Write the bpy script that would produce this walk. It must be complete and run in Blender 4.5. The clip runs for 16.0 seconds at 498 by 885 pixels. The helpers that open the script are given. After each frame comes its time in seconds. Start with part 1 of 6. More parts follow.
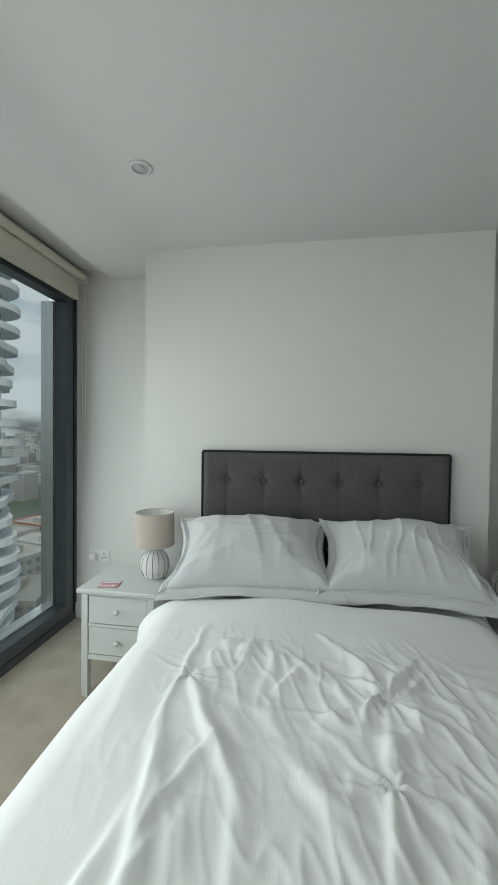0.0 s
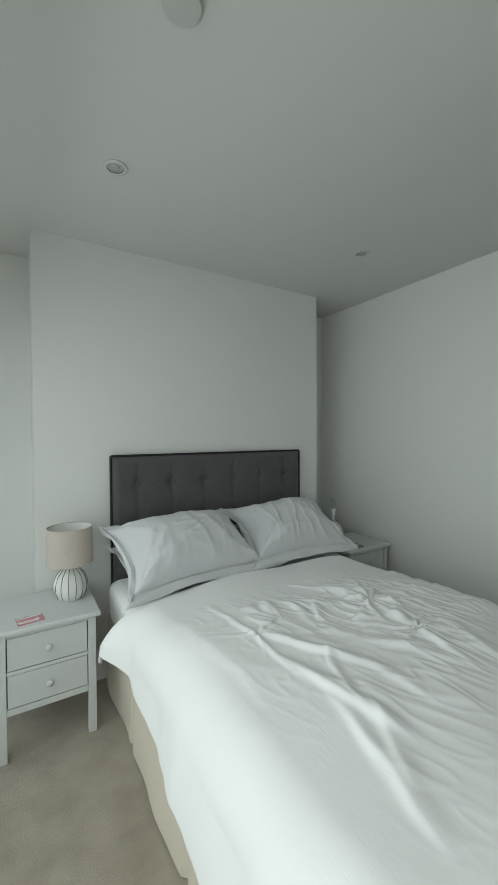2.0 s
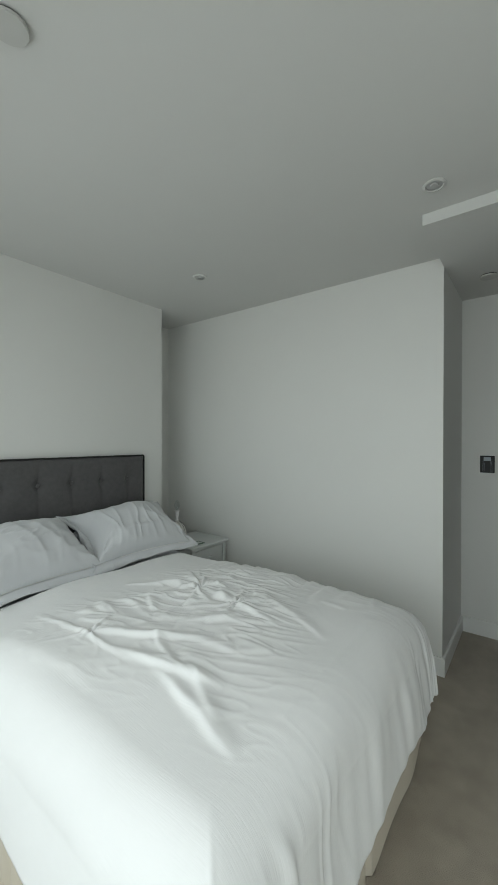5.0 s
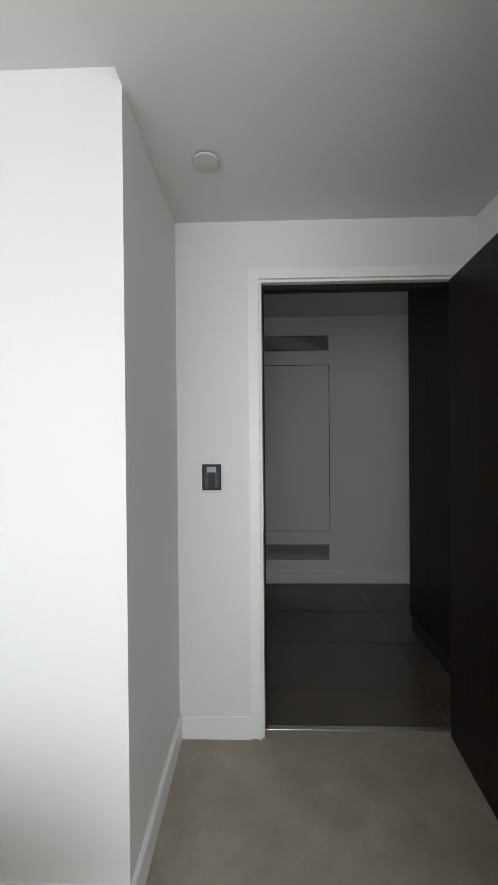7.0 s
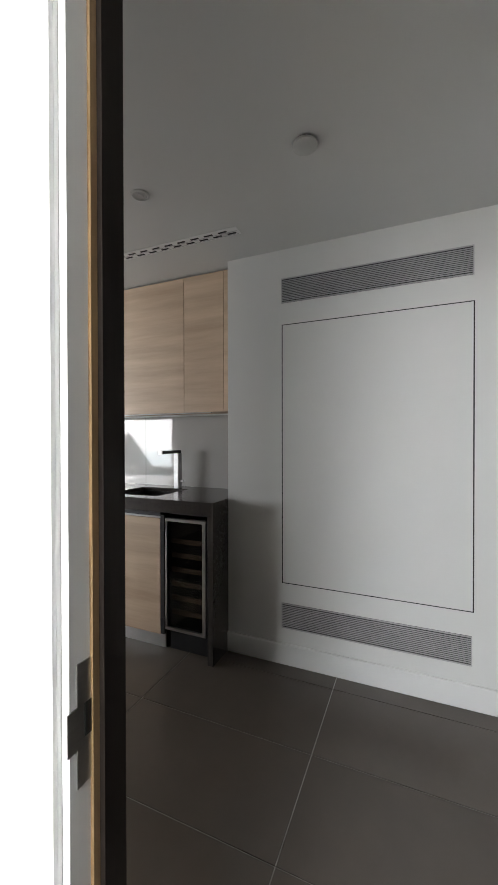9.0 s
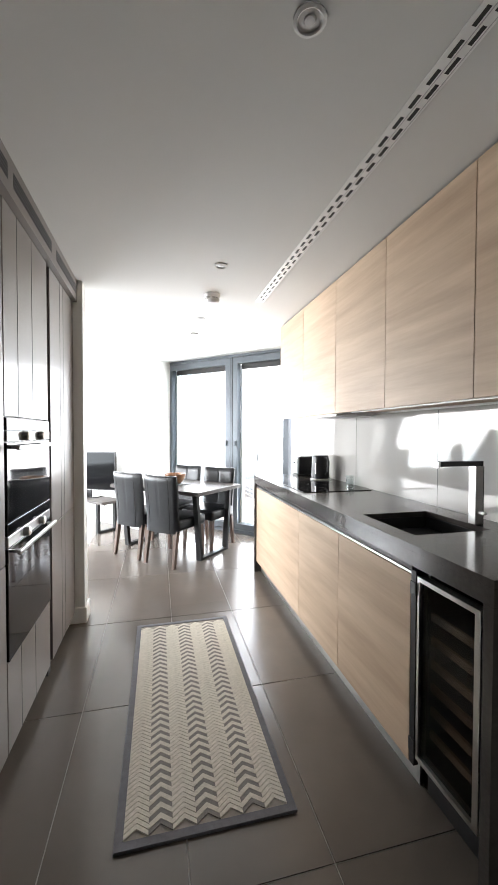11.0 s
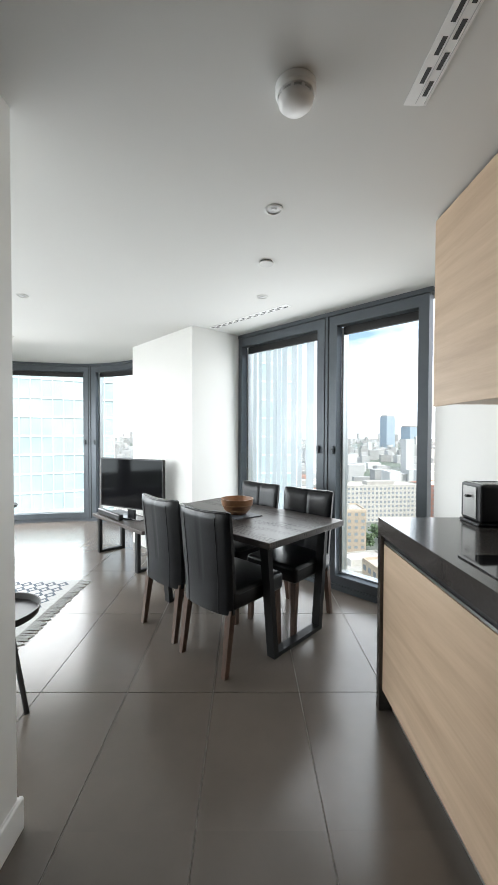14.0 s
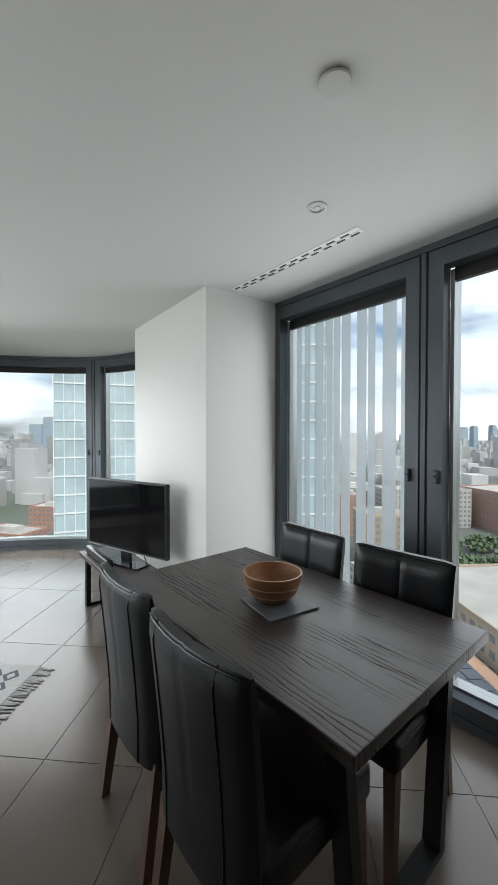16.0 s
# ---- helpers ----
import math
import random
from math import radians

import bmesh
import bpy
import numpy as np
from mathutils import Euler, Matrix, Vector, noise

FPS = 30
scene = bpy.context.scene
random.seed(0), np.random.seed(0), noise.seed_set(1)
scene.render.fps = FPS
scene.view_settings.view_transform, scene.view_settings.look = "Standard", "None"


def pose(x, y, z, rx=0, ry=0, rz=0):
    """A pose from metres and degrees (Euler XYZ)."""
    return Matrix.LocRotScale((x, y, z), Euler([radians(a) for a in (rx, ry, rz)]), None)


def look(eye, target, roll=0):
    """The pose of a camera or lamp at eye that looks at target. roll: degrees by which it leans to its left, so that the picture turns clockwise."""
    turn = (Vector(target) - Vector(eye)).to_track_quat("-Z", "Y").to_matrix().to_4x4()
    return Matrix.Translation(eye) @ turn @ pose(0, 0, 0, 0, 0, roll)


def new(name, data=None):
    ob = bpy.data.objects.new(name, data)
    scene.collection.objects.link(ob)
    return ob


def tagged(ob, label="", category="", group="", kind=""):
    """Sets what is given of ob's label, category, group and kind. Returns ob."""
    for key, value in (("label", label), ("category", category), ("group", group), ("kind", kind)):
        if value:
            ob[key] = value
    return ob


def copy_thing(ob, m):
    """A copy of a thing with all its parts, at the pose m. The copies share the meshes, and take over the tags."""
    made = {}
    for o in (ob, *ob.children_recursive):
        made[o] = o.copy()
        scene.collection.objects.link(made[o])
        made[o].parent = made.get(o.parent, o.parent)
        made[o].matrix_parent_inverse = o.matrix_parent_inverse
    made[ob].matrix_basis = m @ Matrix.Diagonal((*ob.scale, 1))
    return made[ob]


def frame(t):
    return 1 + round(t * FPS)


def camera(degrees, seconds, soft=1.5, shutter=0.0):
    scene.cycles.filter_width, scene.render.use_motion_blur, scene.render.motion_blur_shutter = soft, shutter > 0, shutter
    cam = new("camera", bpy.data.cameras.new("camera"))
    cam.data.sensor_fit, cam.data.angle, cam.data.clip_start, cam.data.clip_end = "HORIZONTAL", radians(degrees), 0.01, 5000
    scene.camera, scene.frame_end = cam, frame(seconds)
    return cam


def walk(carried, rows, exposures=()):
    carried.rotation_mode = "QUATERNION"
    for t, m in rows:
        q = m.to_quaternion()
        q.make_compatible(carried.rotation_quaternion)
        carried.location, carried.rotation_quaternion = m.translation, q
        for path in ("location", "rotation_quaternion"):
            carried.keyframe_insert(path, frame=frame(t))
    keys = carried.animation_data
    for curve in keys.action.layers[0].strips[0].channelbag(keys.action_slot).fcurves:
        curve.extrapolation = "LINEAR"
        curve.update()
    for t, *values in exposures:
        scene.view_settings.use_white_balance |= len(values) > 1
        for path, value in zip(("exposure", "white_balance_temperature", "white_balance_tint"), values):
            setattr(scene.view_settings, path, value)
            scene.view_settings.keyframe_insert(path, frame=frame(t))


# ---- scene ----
cam = camera(66.5, 16.0)
PATH = [
    (0, (-0.003, 0.262, 1.276), (-0.294, 2.24, 1.231), 0.7),
    (0.5, (-0.297, 0.298, 1.267), (-0.135, 2.29, 1.219), 0.5),
    (1, (-0.542, 0.329, 1.262), (0.016, 2.249, 1.219), 0.1),
    (1.5, (-0.777, 0.278, 1.264), (0.081, 2.084, 1.224), -0.2),
    (2, (-0.97, 0.18, 1.291), (0.073, 1.887, 1.251), -0.3),
    (2.5, (-1.124, 0.039, 1.311), (0.011, 1.685, 1.275), -0.5),
    (3, (-1.198, -0.082, 1.348), (-0.023, 1.536, 1.303), -0.3),
    (3.2, (-1.208, -0.103, 1.342), (-0.023, 1.507, 1.301), -0.4),
    (5.3, (-0.895, 0.046, 1.291), (0.813, 1.086, 1.275), 0.0),
    (5.5, (-0.795, 0.07, 1.291), (0.987, 0.978, 1.271), -0.1),
    (6, (-0.47, 0.085, 1.299), (1.446, 0.659, 1.283), -0.3),
    (6.5, (-0.107, 0.097, 1.303), (1.876, 0.36, 1.288), -0.5),
    (7, (0.28, 0.06, 1.296), (2.279, 0.111, 1.283), -0.5),
    (7.5, (0.673, -0.039, 1.294), (2.672, -0.06, 1.281), -0.4),
    (8, (1.014, -0.119, 1.306), (3.012, -0.041, 1.295), -0.3),
    (8.5, (1.335, -0.233, 1.313), (3.301, 0.133, 1.306), -0.4),
    (9, (1.615, -0.313, 1.305), (3.449, 0.485, 1.288), -0.1),
    (9.5, (1.887, -0.296, 1.309), (3.472, 0.925, 1.313), -0.1),
    (10, (2.189, -0.292, 1.318), (3.379, 1.316, 1.31), -0.1),
    (10.2, (2.291, -0.265, 1.333), (3.311, 1.455, 1.31), -0.0),
    (12.3, (2.855, 0.318, 1.354), (2.913, 2.316, 1.299), -0.0),
    (12.5, (2.863, 0.431, 1.356), (2.908, 2.43, 1.305), -0.1),
    (13, (2.885, 0.794, 1.364), (2.915, 2.793, 1.312), -0.1),
    (13.5, (2.886, 1.179, 1.344), (2.905, 3.178, 1.295), -0.0),
    (14, (2.867, 1.612, 1.349), (2.881, 3.611, 1.302), 0.2),
    (14.5, (2.88, 2.028, 1.366), (2.885, 4.027, 1.319), 0.1),
    (15, (2.876, 2.398, 1.369), (2.853, 4.397, 1.324), 0.1),
    (15.5, (2.868, 2.681, 1.398), (2.798, 4.679, 1.358), 0.0),
    (16, (2.847, 2.883, 1.421), (2.662, 4.874, 1.385), -0.0),
]
EXPOSURES = [(0,-0.6,6600,1),(1.5,-0.9,6600,1),(3,-0.95,6600,0),(5.3,-0.7,6580,4),(6,-0.24,6570,11),(6.5,0.05,6550,12),(8,1.45,6600,14),(8.5,1.9,6600,14),(9,2.7,6600,14),(9.5,3.05,6600,14),(10.2,3.2,6650,14),(12.5,2.58,6650,12),(14,1.5,6600,10),(15,0.92,6600,10),(16,0.55,6600,10)]
walk(cam, [(t, look(eye, aim, roll)) for t, eye, aim, roll in PATH], EXPOSURES)

# ---- light ----
world = bpy.data.worlds.new("sky")
scene.world = world
world.use_nodes = True
wn = world.node_tree
sky = wn.nodes.new("ShaderNodeTexSky")
sky.sky_type, sky.sun_disc = "NISHITA", False
sky.sun_elevation, sky.sun_rotation = radians(48), radians(150)
sky.air_density, sky.dust_density, sky.ozone_density = 1.0, 4.0, 1.0
# broken cloud over the blue
cloud_co = wn.nodes.new("ShaderNodeTexCoord")
cloud_map = wn.nodes.new("ShaderNodeMapping")
cloud_map.inputs["Scale"].default_value = (1.6, 1.6, 5.0)
cloud = wn.nodes.new("ShaderNodeTexNoise")
cloud.inputs["Scale"].default_value, cloud.inputs["Detail"].default_value = 2.2, 8
cloud_ramp = wn.nodes.new("ShaderNodeMapRange")
cloud_ramp.inputs["From Min"].default_value, cloud_ramp.inputs["From Max"].default_value = 0.33, 0.56
cloud_mix = wn.nodes.new("ShaderNodeMix")
cloud_mix.data_type = "RGBA"
cloud_mix.inputs["B"].default_value = (7.2, 7.5, 7.9, 1)
wn.links.new(cloud_co.outputs["Generated"], cloud_map.inputs[0])
wn.links.new(cloud_map.outputs[0], cloud.inputs["Vector"])
wn.links.new(cloud.outputs[0], cloud_ramp.inputs["Value"])
wn.links.new(cloud_ramp.outputs[0], cloud_mix.inputs["Factor"])
wn.links.new(sky.outputs[0], cloud_mix.inputs["A"])
wn.links.new(cloud_mix.outputs["Result"], wn.nodes["Background"].inputs[0])
wn.nodes["Background"].inputs[1].default_value = 0.15

sun = new("sun", bpy.data.lights.new("sun", "SUN"))
sun.data.energy, sun.data.angle, sun.data.color = 2.0, radians(4), (1.0, 0.95, 0.88)
sun.matrix_world = look((0, 0, 0), (-0.5, 0.62, -0.85))


def window_light(name, centre, towards, width, height, watts, spread=180):
    """Sky light entering through a window opening."""
    lamp = new(name, bpy.data.lights.new(name, "AREA"))
    lamp.data.shape, lamp.data.size, lamp.data.size_y, lamp.data.energy = "RECTANGLE", width, height, watts
    lamp.data.color, lamp.data.spread = (0.93, 0.97, 1.0), radians(spread)
    lamp.matrix_world = look(centre, towards)
    return lamp


window_light("bedroom_daylight", (-1.49, 0.38, 1.15), (0.5, 0.38, 1.05), 4.2, 2.0, 30)
window_light("bedroom_skylight", (-1.44, 0.10, 1.15), (0.5, 0.10, 0.15), 3.5, 1.9, 34)
# living_daylight stands in the added west window, out of view.
window_light("living_daylight", (-1.52, 4.85, 1.25), (2.0, 4.7, -2.5), 3.3, 2.05, 68)
window_light("living_front_daylight", (-0.45, 7.10, 1.25), (0.2, 4.6, -1.3), 1.9, 2.05, 36)
window_light("dining_daylight", (3.463, 5.017, 1.2), (2.0, 3.554, 1.1), 1.75, 2.05, 11.5)


# ---- materials ----
def material(name, col, rough=0.6, metal=0.0, spread=0.06, scale=12.0, stretch=(1, 1, 1), bump=0.0, bump_scale=200.0,
             per_object=0.0, col2=None, coat=0.0, rough_spread=0.0, bump_stretch=(1, 1, 1), per_island=0.0, sheen=0.0, spec=0.5):
    """Base colour broken up at a broad and a fine scale, with fine relief."""
    m = bpy.data.materials.new(name)
    m.use_nodes = True
    nt = m.node_tree
    nd, ln = nt.nodes, nt.links
    b = nd["Principled BSDF"]
    b.inputs["Roughness"].default_value, b.inputs["Metallic"].default_value = rough, metal
    b.inputs["Coat Weight"].default_value = coat
    b.inputs["Sheen Weight"].default_value = sheen
    b.inputs["Specular IOR Level"].default_value = spec
    co = nd.new("ShaderNodeTexCoord")
    mp = nd.new("ShaderNodeMapping")
    mp.inputs["Scale"].default_value = stretch
    ln.new(co.outputs["Object"], mp.inputs[0])
    vec = mp.outputs[0]
    if per_object:
        oi = nd.new("ShaderNodeObjectInfo")
        ad = nd.new("ShaderNodeVectorMath")
        ad.operation = "MULTIPLY_ADD"
        ad.inputs[1].default_value = (37, 23, 11)
        ln.new(oi.outputs["Random"], ad.inputs[0])
        ln.new(vec, ad.inputs[2])
        vec = ad.outputs[0]
    n1 = nd.new("ShaderNodeTexNoise")
    n1.inputs["Scale"].default_value, n1.inputs["Detail"].default_value, n1.inputs["Roughness"].default_value = scale, 6, 0.6
    ln.new(vec, n1.inputs["Vector"])
    mx = nd.new("ShaderNodeMix")
    mx.data_type = "RGBA"
    lo = tuple(c * (1 - spread) for c in col) if col2 is None else col2
    hi = tuple(min(1, c * (1 + spread)) for c in col) if col2 is None else col
    mx.inputs["A"].default_value, mx.inputs["B"].default_value = (*lo, 1), (*hi, 1)
    rg = nd.new("ShaderNodeMapRange")
    rg.inputs["From Min"].default_value, rg.inputs["From Max"].default_value = 0.3, 0.7
    ln.new(n1.outputs[0], rg.inputs["Value"])
    ln.new(rg.outputs[0], mx.inputs["Factor"])
    out = mx.outputs["Result"]
    if per_object or per_island:
        hs = nd.new("ShaderNodeHueSaturation")
        if per_object:
            src = oi.outputs["Random"]
        else:
            src = nd.new("ShaderNodeNewGeometry").outputs["Random Per Island"]
        amount = per_object or per_island
        mr = nd.new("ShaderNodeMapRange")
        mr.inputs["To Min"].default_value, mr.inputs["To Max"].default_value = 1 - amount, 1 + amount
        ln.new(src, mr.inputs["Value"])
        ln.new(mr.outputs[0], hs.inputs["Value"])
        ln.new(out, hs.inputs["Color"])
        out = hs.outputs[0]
    ln.new(out, b.inputs["Base Color"])
    if rough_spread:
        rr = nd.new("ShaderNodeMapRange")
        rr.inputs["To Min"].default_value, rr.inputs["To Max"].default_value = rough - rough_spread, rough + rough_spread
        ln.new(n1.outputs[0], rr.inputs["Value"])
        ln.new(rr.outputs[0], b.inputs["Roughness"])
    if bump:
        m2 = nd.new("ShaderNodeMapping")
        m2.inputs["Scale"].default_value = bump_stretch
        ln.new(co.outputs["Object"], m2.inputs[0])
        n2 = nd.new("ShaderNodeTexNoise")
        n2.inputs["Scale"].default_value, n2.inputs["Detail"].default_value = bump_scale, 3
        ln.new(m2.outputs[0], n2.inputs["Vector"])
        bp = nd.new("ShaderNodeBump")
        bp.inputs["Strength"].default_value, bp.inputs["Distance"].default_value = bump, 0.004
        ln.new(n2.outputs[0], bp.inputs["Height"])
        ln.new(bp.outputs[0], b.inputs["Normal"])
    return m


def glass_material(name, tint, gloss=1.0):
    """Clear pane: light passes straight, with a gloss that grows at grazing angles."""
    m = bpy.data.materials.new(name)
    m.use_nodes = True
    nd, ln = m.node_tree.nodes, m.node_tree.links
    nd.remove(nd["Principled BSDF"])
    tr, gl, mx, fr, pw, sc = (nd.new("ShaderNode" + k) for k in ("BsdfTransparent", "BsdfGlossy", "MixShader", "LayerWeight", "Math", "Math"))
    tr.inputs[0].default_value = (*tint, 1)
    gl.inputs["Roughness"].default_value = 0.01
    fr.inputs["Blend"].default_value = 0.5
    pw.operation, sc.operation = "POWER", "MULTIPLY_ADD"
    pw.inputs[1].default_value = 5.0
    sc.inputs[1].default_value, sc.inputs[2].default_value = 0.7 * gloss, 0.04 * gloss
    ln.new(fr.outputs["Facing"], pw.inputs[0])
    ln.new(pw.outputs[0], sc.inputs[0])
    ln.new(sc.outputs[0], mx.inputs[0])
    ln.new(tr.outputs[0], mx.inputs[1])
    ln.new(gl.outputs[0], mx.inputs[2])
    ln.new(mx.outputs[0], nd["Material Output"].inputs[0])
    return m


def sheer_material(name, col, clear):
    m = bpy.data.materials.new(name)
    m.use_nodes = True
    nd, ln = m.node_tree.nodes, m.node_tree.links
    b = nd["Principled BSDF"]
    b.inputs["Base Color"].default_value, b.inputs["Roughness"].default_value = (*col, 1), 0.9
    tl, tr, m1, m2 = (nd.new("ShaderNode" + k) for k in ("BsdfTranslucent", "BsdfTransparent", "MixShader", "MixShader"))
    tl.inputs[0].default_value = (*col, 1)
    m1.inputs[0].default_value, m2.inputs[0].default_value = 0.7, clear
    ln.new(b.outputs[0], m1.inputs[1])
    ln.new(tl.outputs[0], m1.inputs[2])
    ln.new(m1.outputs[0], m2.inputs[1])
    ln.new(tr.outputs[0], m2.inputs[2])
    ln.new(m2.outputs[0], nd["Material Output"].inputs[0])
    return m


def brushed_oak(name, light, dark):
    """Open-grained brushed oak: broken cathedral lines sunk along the board."""
    m = bpy.data.materials.new(name)
    m.use_nodes = True
    nd, ln = m.node_tree.nodes, m.node_tree.links
    b = nd["Principled BSDF"]
    co, mp, wave, gate, pores, ridge_in, ridge_out, mul, mx, bp, rr = (nd.new("ShaderNode" + k) for k in (
        "TexCoord", "Mapping", "TexWave", "TexNoise", "TexNoise", "MapRange", "MapRange", "Math", "Mix", "Bump", "MapRange"))
    ln.new(co.outputs["Object"], mp.inputs[0])
    mp.inputs["Scale"].default_value = (1, 0.13, 1)
    wave.wave_type, wave.bands_direction = "BANDS", "X"
    wave.inputs["Scale"].default_value, wave.inputs["Distortion"].default_value = 15.0, 7.0
    wave.inputs["Detail"].default_value, wave.inputs["Detail Scale"].default_value = 4.0, 2.2
    ln.new(mp.outputs[0], wave.inputs["Vector"])
    mp2 = nd.new("ShaderNodeMapping")
    mp2.inputs["Scale"].default_value = (1, 0.22, 1)
    ln.new(co.outputs["Object"], mp2.inputs[0])
    gate.inputs["Scale"].default_value, gate.inputs["Detail"].default_value = 9.0, 3
    ln.new(mp2.outputs[0], gate.inputs["Vector"])
    mp3 = nd.new("ShaderNodeMapping")
    mp3.inputs["Scale"].default_value = (12, 0.6, 1)
    ln.new(co.outputs["Object"], mp3.inputs[0])
    pores.inputs["Scale"].default_value, pores.inputs["Detail"].default_value = 22.0, 4
    ln.new(mp3.outputs[0], pores.inputs["Vector"])
    ridge_in.inputs["From Min"].default_value, ridge_in.inputs["From Max"].default_value = 0.62, 0.92
    ln.new(wave.outputs["Fac"], ridge_in.inputs["Value"])
    ridge_out.inputs["From Min"].default_value, ridge_out.inputs["From Max"].default_value = 0.49, 0.62
    ln.new(gate.outputs[0], ridge_out.inputs["Value"])
    mul.operation = "MULTIPLY"
    ln.new(ridge_in.outputs[0], mul.inputs[0])
    ln.new(ridge_out.outputs[0], mul.inputs[1])
    add = nd.new("ShaderNodeMath")
    add.operation = "MULTIPLY_ADD"
    add.inputs[1].default_value = 0.25
    ln.new(pores.outputs[0], add.inputs[0])
    ln.new(mul.outputs[0], add.inputs[2])
    mx.data_type = "RGBA"
    mx.inputs["A"].default_value, mx.inputs["B"].default_value = (*light, 1), (*dark, 1)
    ln.new(mul.outputs[0], mx.inputs["Factor"])
    ln.new(mx.outputs["Result"], b.inputs["Base Color"])
    rr.inputs["To Min"].default_value, rr.inputs["To Max"].default_value = 0.34, 0.62
    ln.new(mul.outputs[0], rr.inputs["Value"])
    ln.new(rr.outputs[0], b.inputs["Roughness"])
    bp.invert = True
    bp.inputs["Strength"].default_value, bp.inputs["Distance"].default_value = 0.28, 0.0025
    ln.new(add.outputs[0], bp.inputs["Height"])
    ln.new(bp.outputs[0], b.inputs["Normal"])
    b.inputs["Specular IOR Level"].default_value = 0.5
    return m


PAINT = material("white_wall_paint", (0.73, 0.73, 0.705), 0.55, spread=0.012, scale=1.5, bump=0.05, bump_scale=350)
# Ceilings' dimmer light is partly put into this colour, below the wall white.
CEILING = material("ceiling_paint_dimmed", (0.63, 0.63, 0.612), 0.8, spread=0.012, scale=1.2, bump=0.04, bump_scale=300)
GLOSS_WHITE = material("white_gloss_trim", (0.80, 0.80, 0.78), 0.35, spread=0.015, scale=4, bump=0.03, bump_scale=120)
CARPET = material("beige_carpet", (0.43, 0.375, 0.30), 0.95, spread=0.12, scale=7, bump=0.9, bump_scale=420, col2=(0.31, 0.265, 0.205), sheen=0.3)
TILE = material("brown_grey_porcelain", (0.118, 0.099, 0.083), 0.22, spread=0.1, scale=3, per_object=0.05, col2=(0.100, 0.084, 0.071), rough_spread=0.05)
GROUT = material("tile_grout", (0.30, 0.28, 0.25), 0.9, spread=0.1, scale=30)
FRAME = material("dark_grey_aluminium", (0.092, 0.106, 0.12), 0.42, 0.4, spread=0.06, scale=10, bump=0.02, bump_scale=500)
GASKET = material("black_gasket", (0.012, 0.013, 0.014), 0.6)
PANE = glass_material("window_glass", (0.82, 0.86, 0.875), 0.25)
OAK = material("light_oak_veneer", (0.64, 0.485, 0.345), 0.5, spread=0.1, scale=1.7, stretch=(1, 0.6, 7), bump=0.10, bump_scale=14,
               bump_stretch=(1, 1.2, 16), per_object=0.035, col2=(0.44, 0.312, 0.208))
OAK_EDGE = material("raw_oak_edge", (0.30, 0.19, 0.09), 0.6, spread=0.2, scale=8, stretch=(6, 6, 1), bump=0.2, bump_scale=60)
STONE = material("dark_brown_composite_stone", (0.055, 0.049, 0.045), 0.20, spread=0.12, scale=60, bump=0.02, bump_scale=300, coat=0.2)
TAUPE = material("taupe_lacquer", (0.165, 0.143, 0.128), 0.36, spread=0.03, scale=3, bump=0.02, bump_scale=250, coat=0.1)
DARKWOOD = material("dark_stained_veneer", (0.018, 0.0135, 0.011), 0.45, spread=0.3, scale=6, stretch=(6, 6, 0.6), bump=0.06, bump_scale=40, bump_stretch=(5, 5, 0.4), spec=0.15)
BLACK_GLASS = material("black_oven_glass", (0.006, 0.006, 0.007), 0.05, spread=0.0)
STEEL = material("brushed_steel", (0.55, 0.55, 0.54), 0.28, 1.0, spread=0.05, scale=20, stretch=(1, 1, 14), bump=0.03, bump_scale=60, bump_stretch=(1, 1, 20))
BLACK = material("black_plastic", (0.014, 0.014, 0.015), 0.35, spread=0.1, scale=30, bump=0.03, bump_scale=300)
SPLASH = material("grey_back_painted_glass", (0.38, 0.37, 0.35), 0.05, 0.08, spread=0.02, scale=1, spec=0.12)
TABLEWOOD = brushed_oak("dark_brushed_oak", (0.030, 0.0225, 0.0195), (0.006, 0.005, 0.0045))
LEATHER = material("black_leather", (0.005, 0.006, 0.008), 0.31, spread=0.4, scale=9, bump=0.16, bump_scale=120, rough_spread=0.08, spec=0.34)
WALNUT = material("dark_walnut_leg", (0.075, 0.040, 0.026), 0.45, spread=0.3, scale=8, stretch=(8, 8, 1), bump=0.08, bump_scale=40)
GUNMETAL = material("gunmetal_steel", (0.012, 0.013, 0.014), 0.45, 0.0, spread=0.1, scale=12, bump=0.03, bump_scale=200, spec=0.25)
LINEN = material("white_cotton", (0.87, 0.87, 0.865), 0.8, spread=0.02, scale=3, bump=0.10, bump_scale=40, bump_stretch=(9, 0.5, 0.5), sheen=0.1)
PILLOWCASE = material("pale_grey_cotton", (0.61, 0.62, 0.635), 0.85, spread=0.02, scale=3, bump=0.12, bump_scale=240, sheen=0.2)
VALANCE = material("cream_valance_cotton", (0.66, 0.60, 0.50), 0.9, spread=0.03, scale=5, bump=0.15, bump_scale=300)
HEADBOARD = material("charcoal_woven_fabric", (0.085, 0.082, 0.083), 0.92, spread=0.12, scale=40, bump=0.3, bump_scale=500, sheen=0.25)
PIPING = material("black_piping", (0.012, 0.012, 0.012), 0.7)
GREYPAINT = material("pale_grey_painted_wood", (0.60, 0.62, 0.61), 0.38, spread=0.02, scale=5, bump=0.03, bump_scale=90)
CERAMIC = material("matt_white_ceramic", (0.72, 0.71, 0.68), 0.55, spread=0.04, scale=12, bump=0.06, bump_scale=90)
CERAMIC_LINE = material("grey_ceramic_line", (0.09, 0.09, 0.085), 0.7)
SHADE = material("taupe_linen_shade", (0.50, 0.44, 0.385), 0.9, spread=0.05, scale=80, bump=0.2, bump_scale=400)
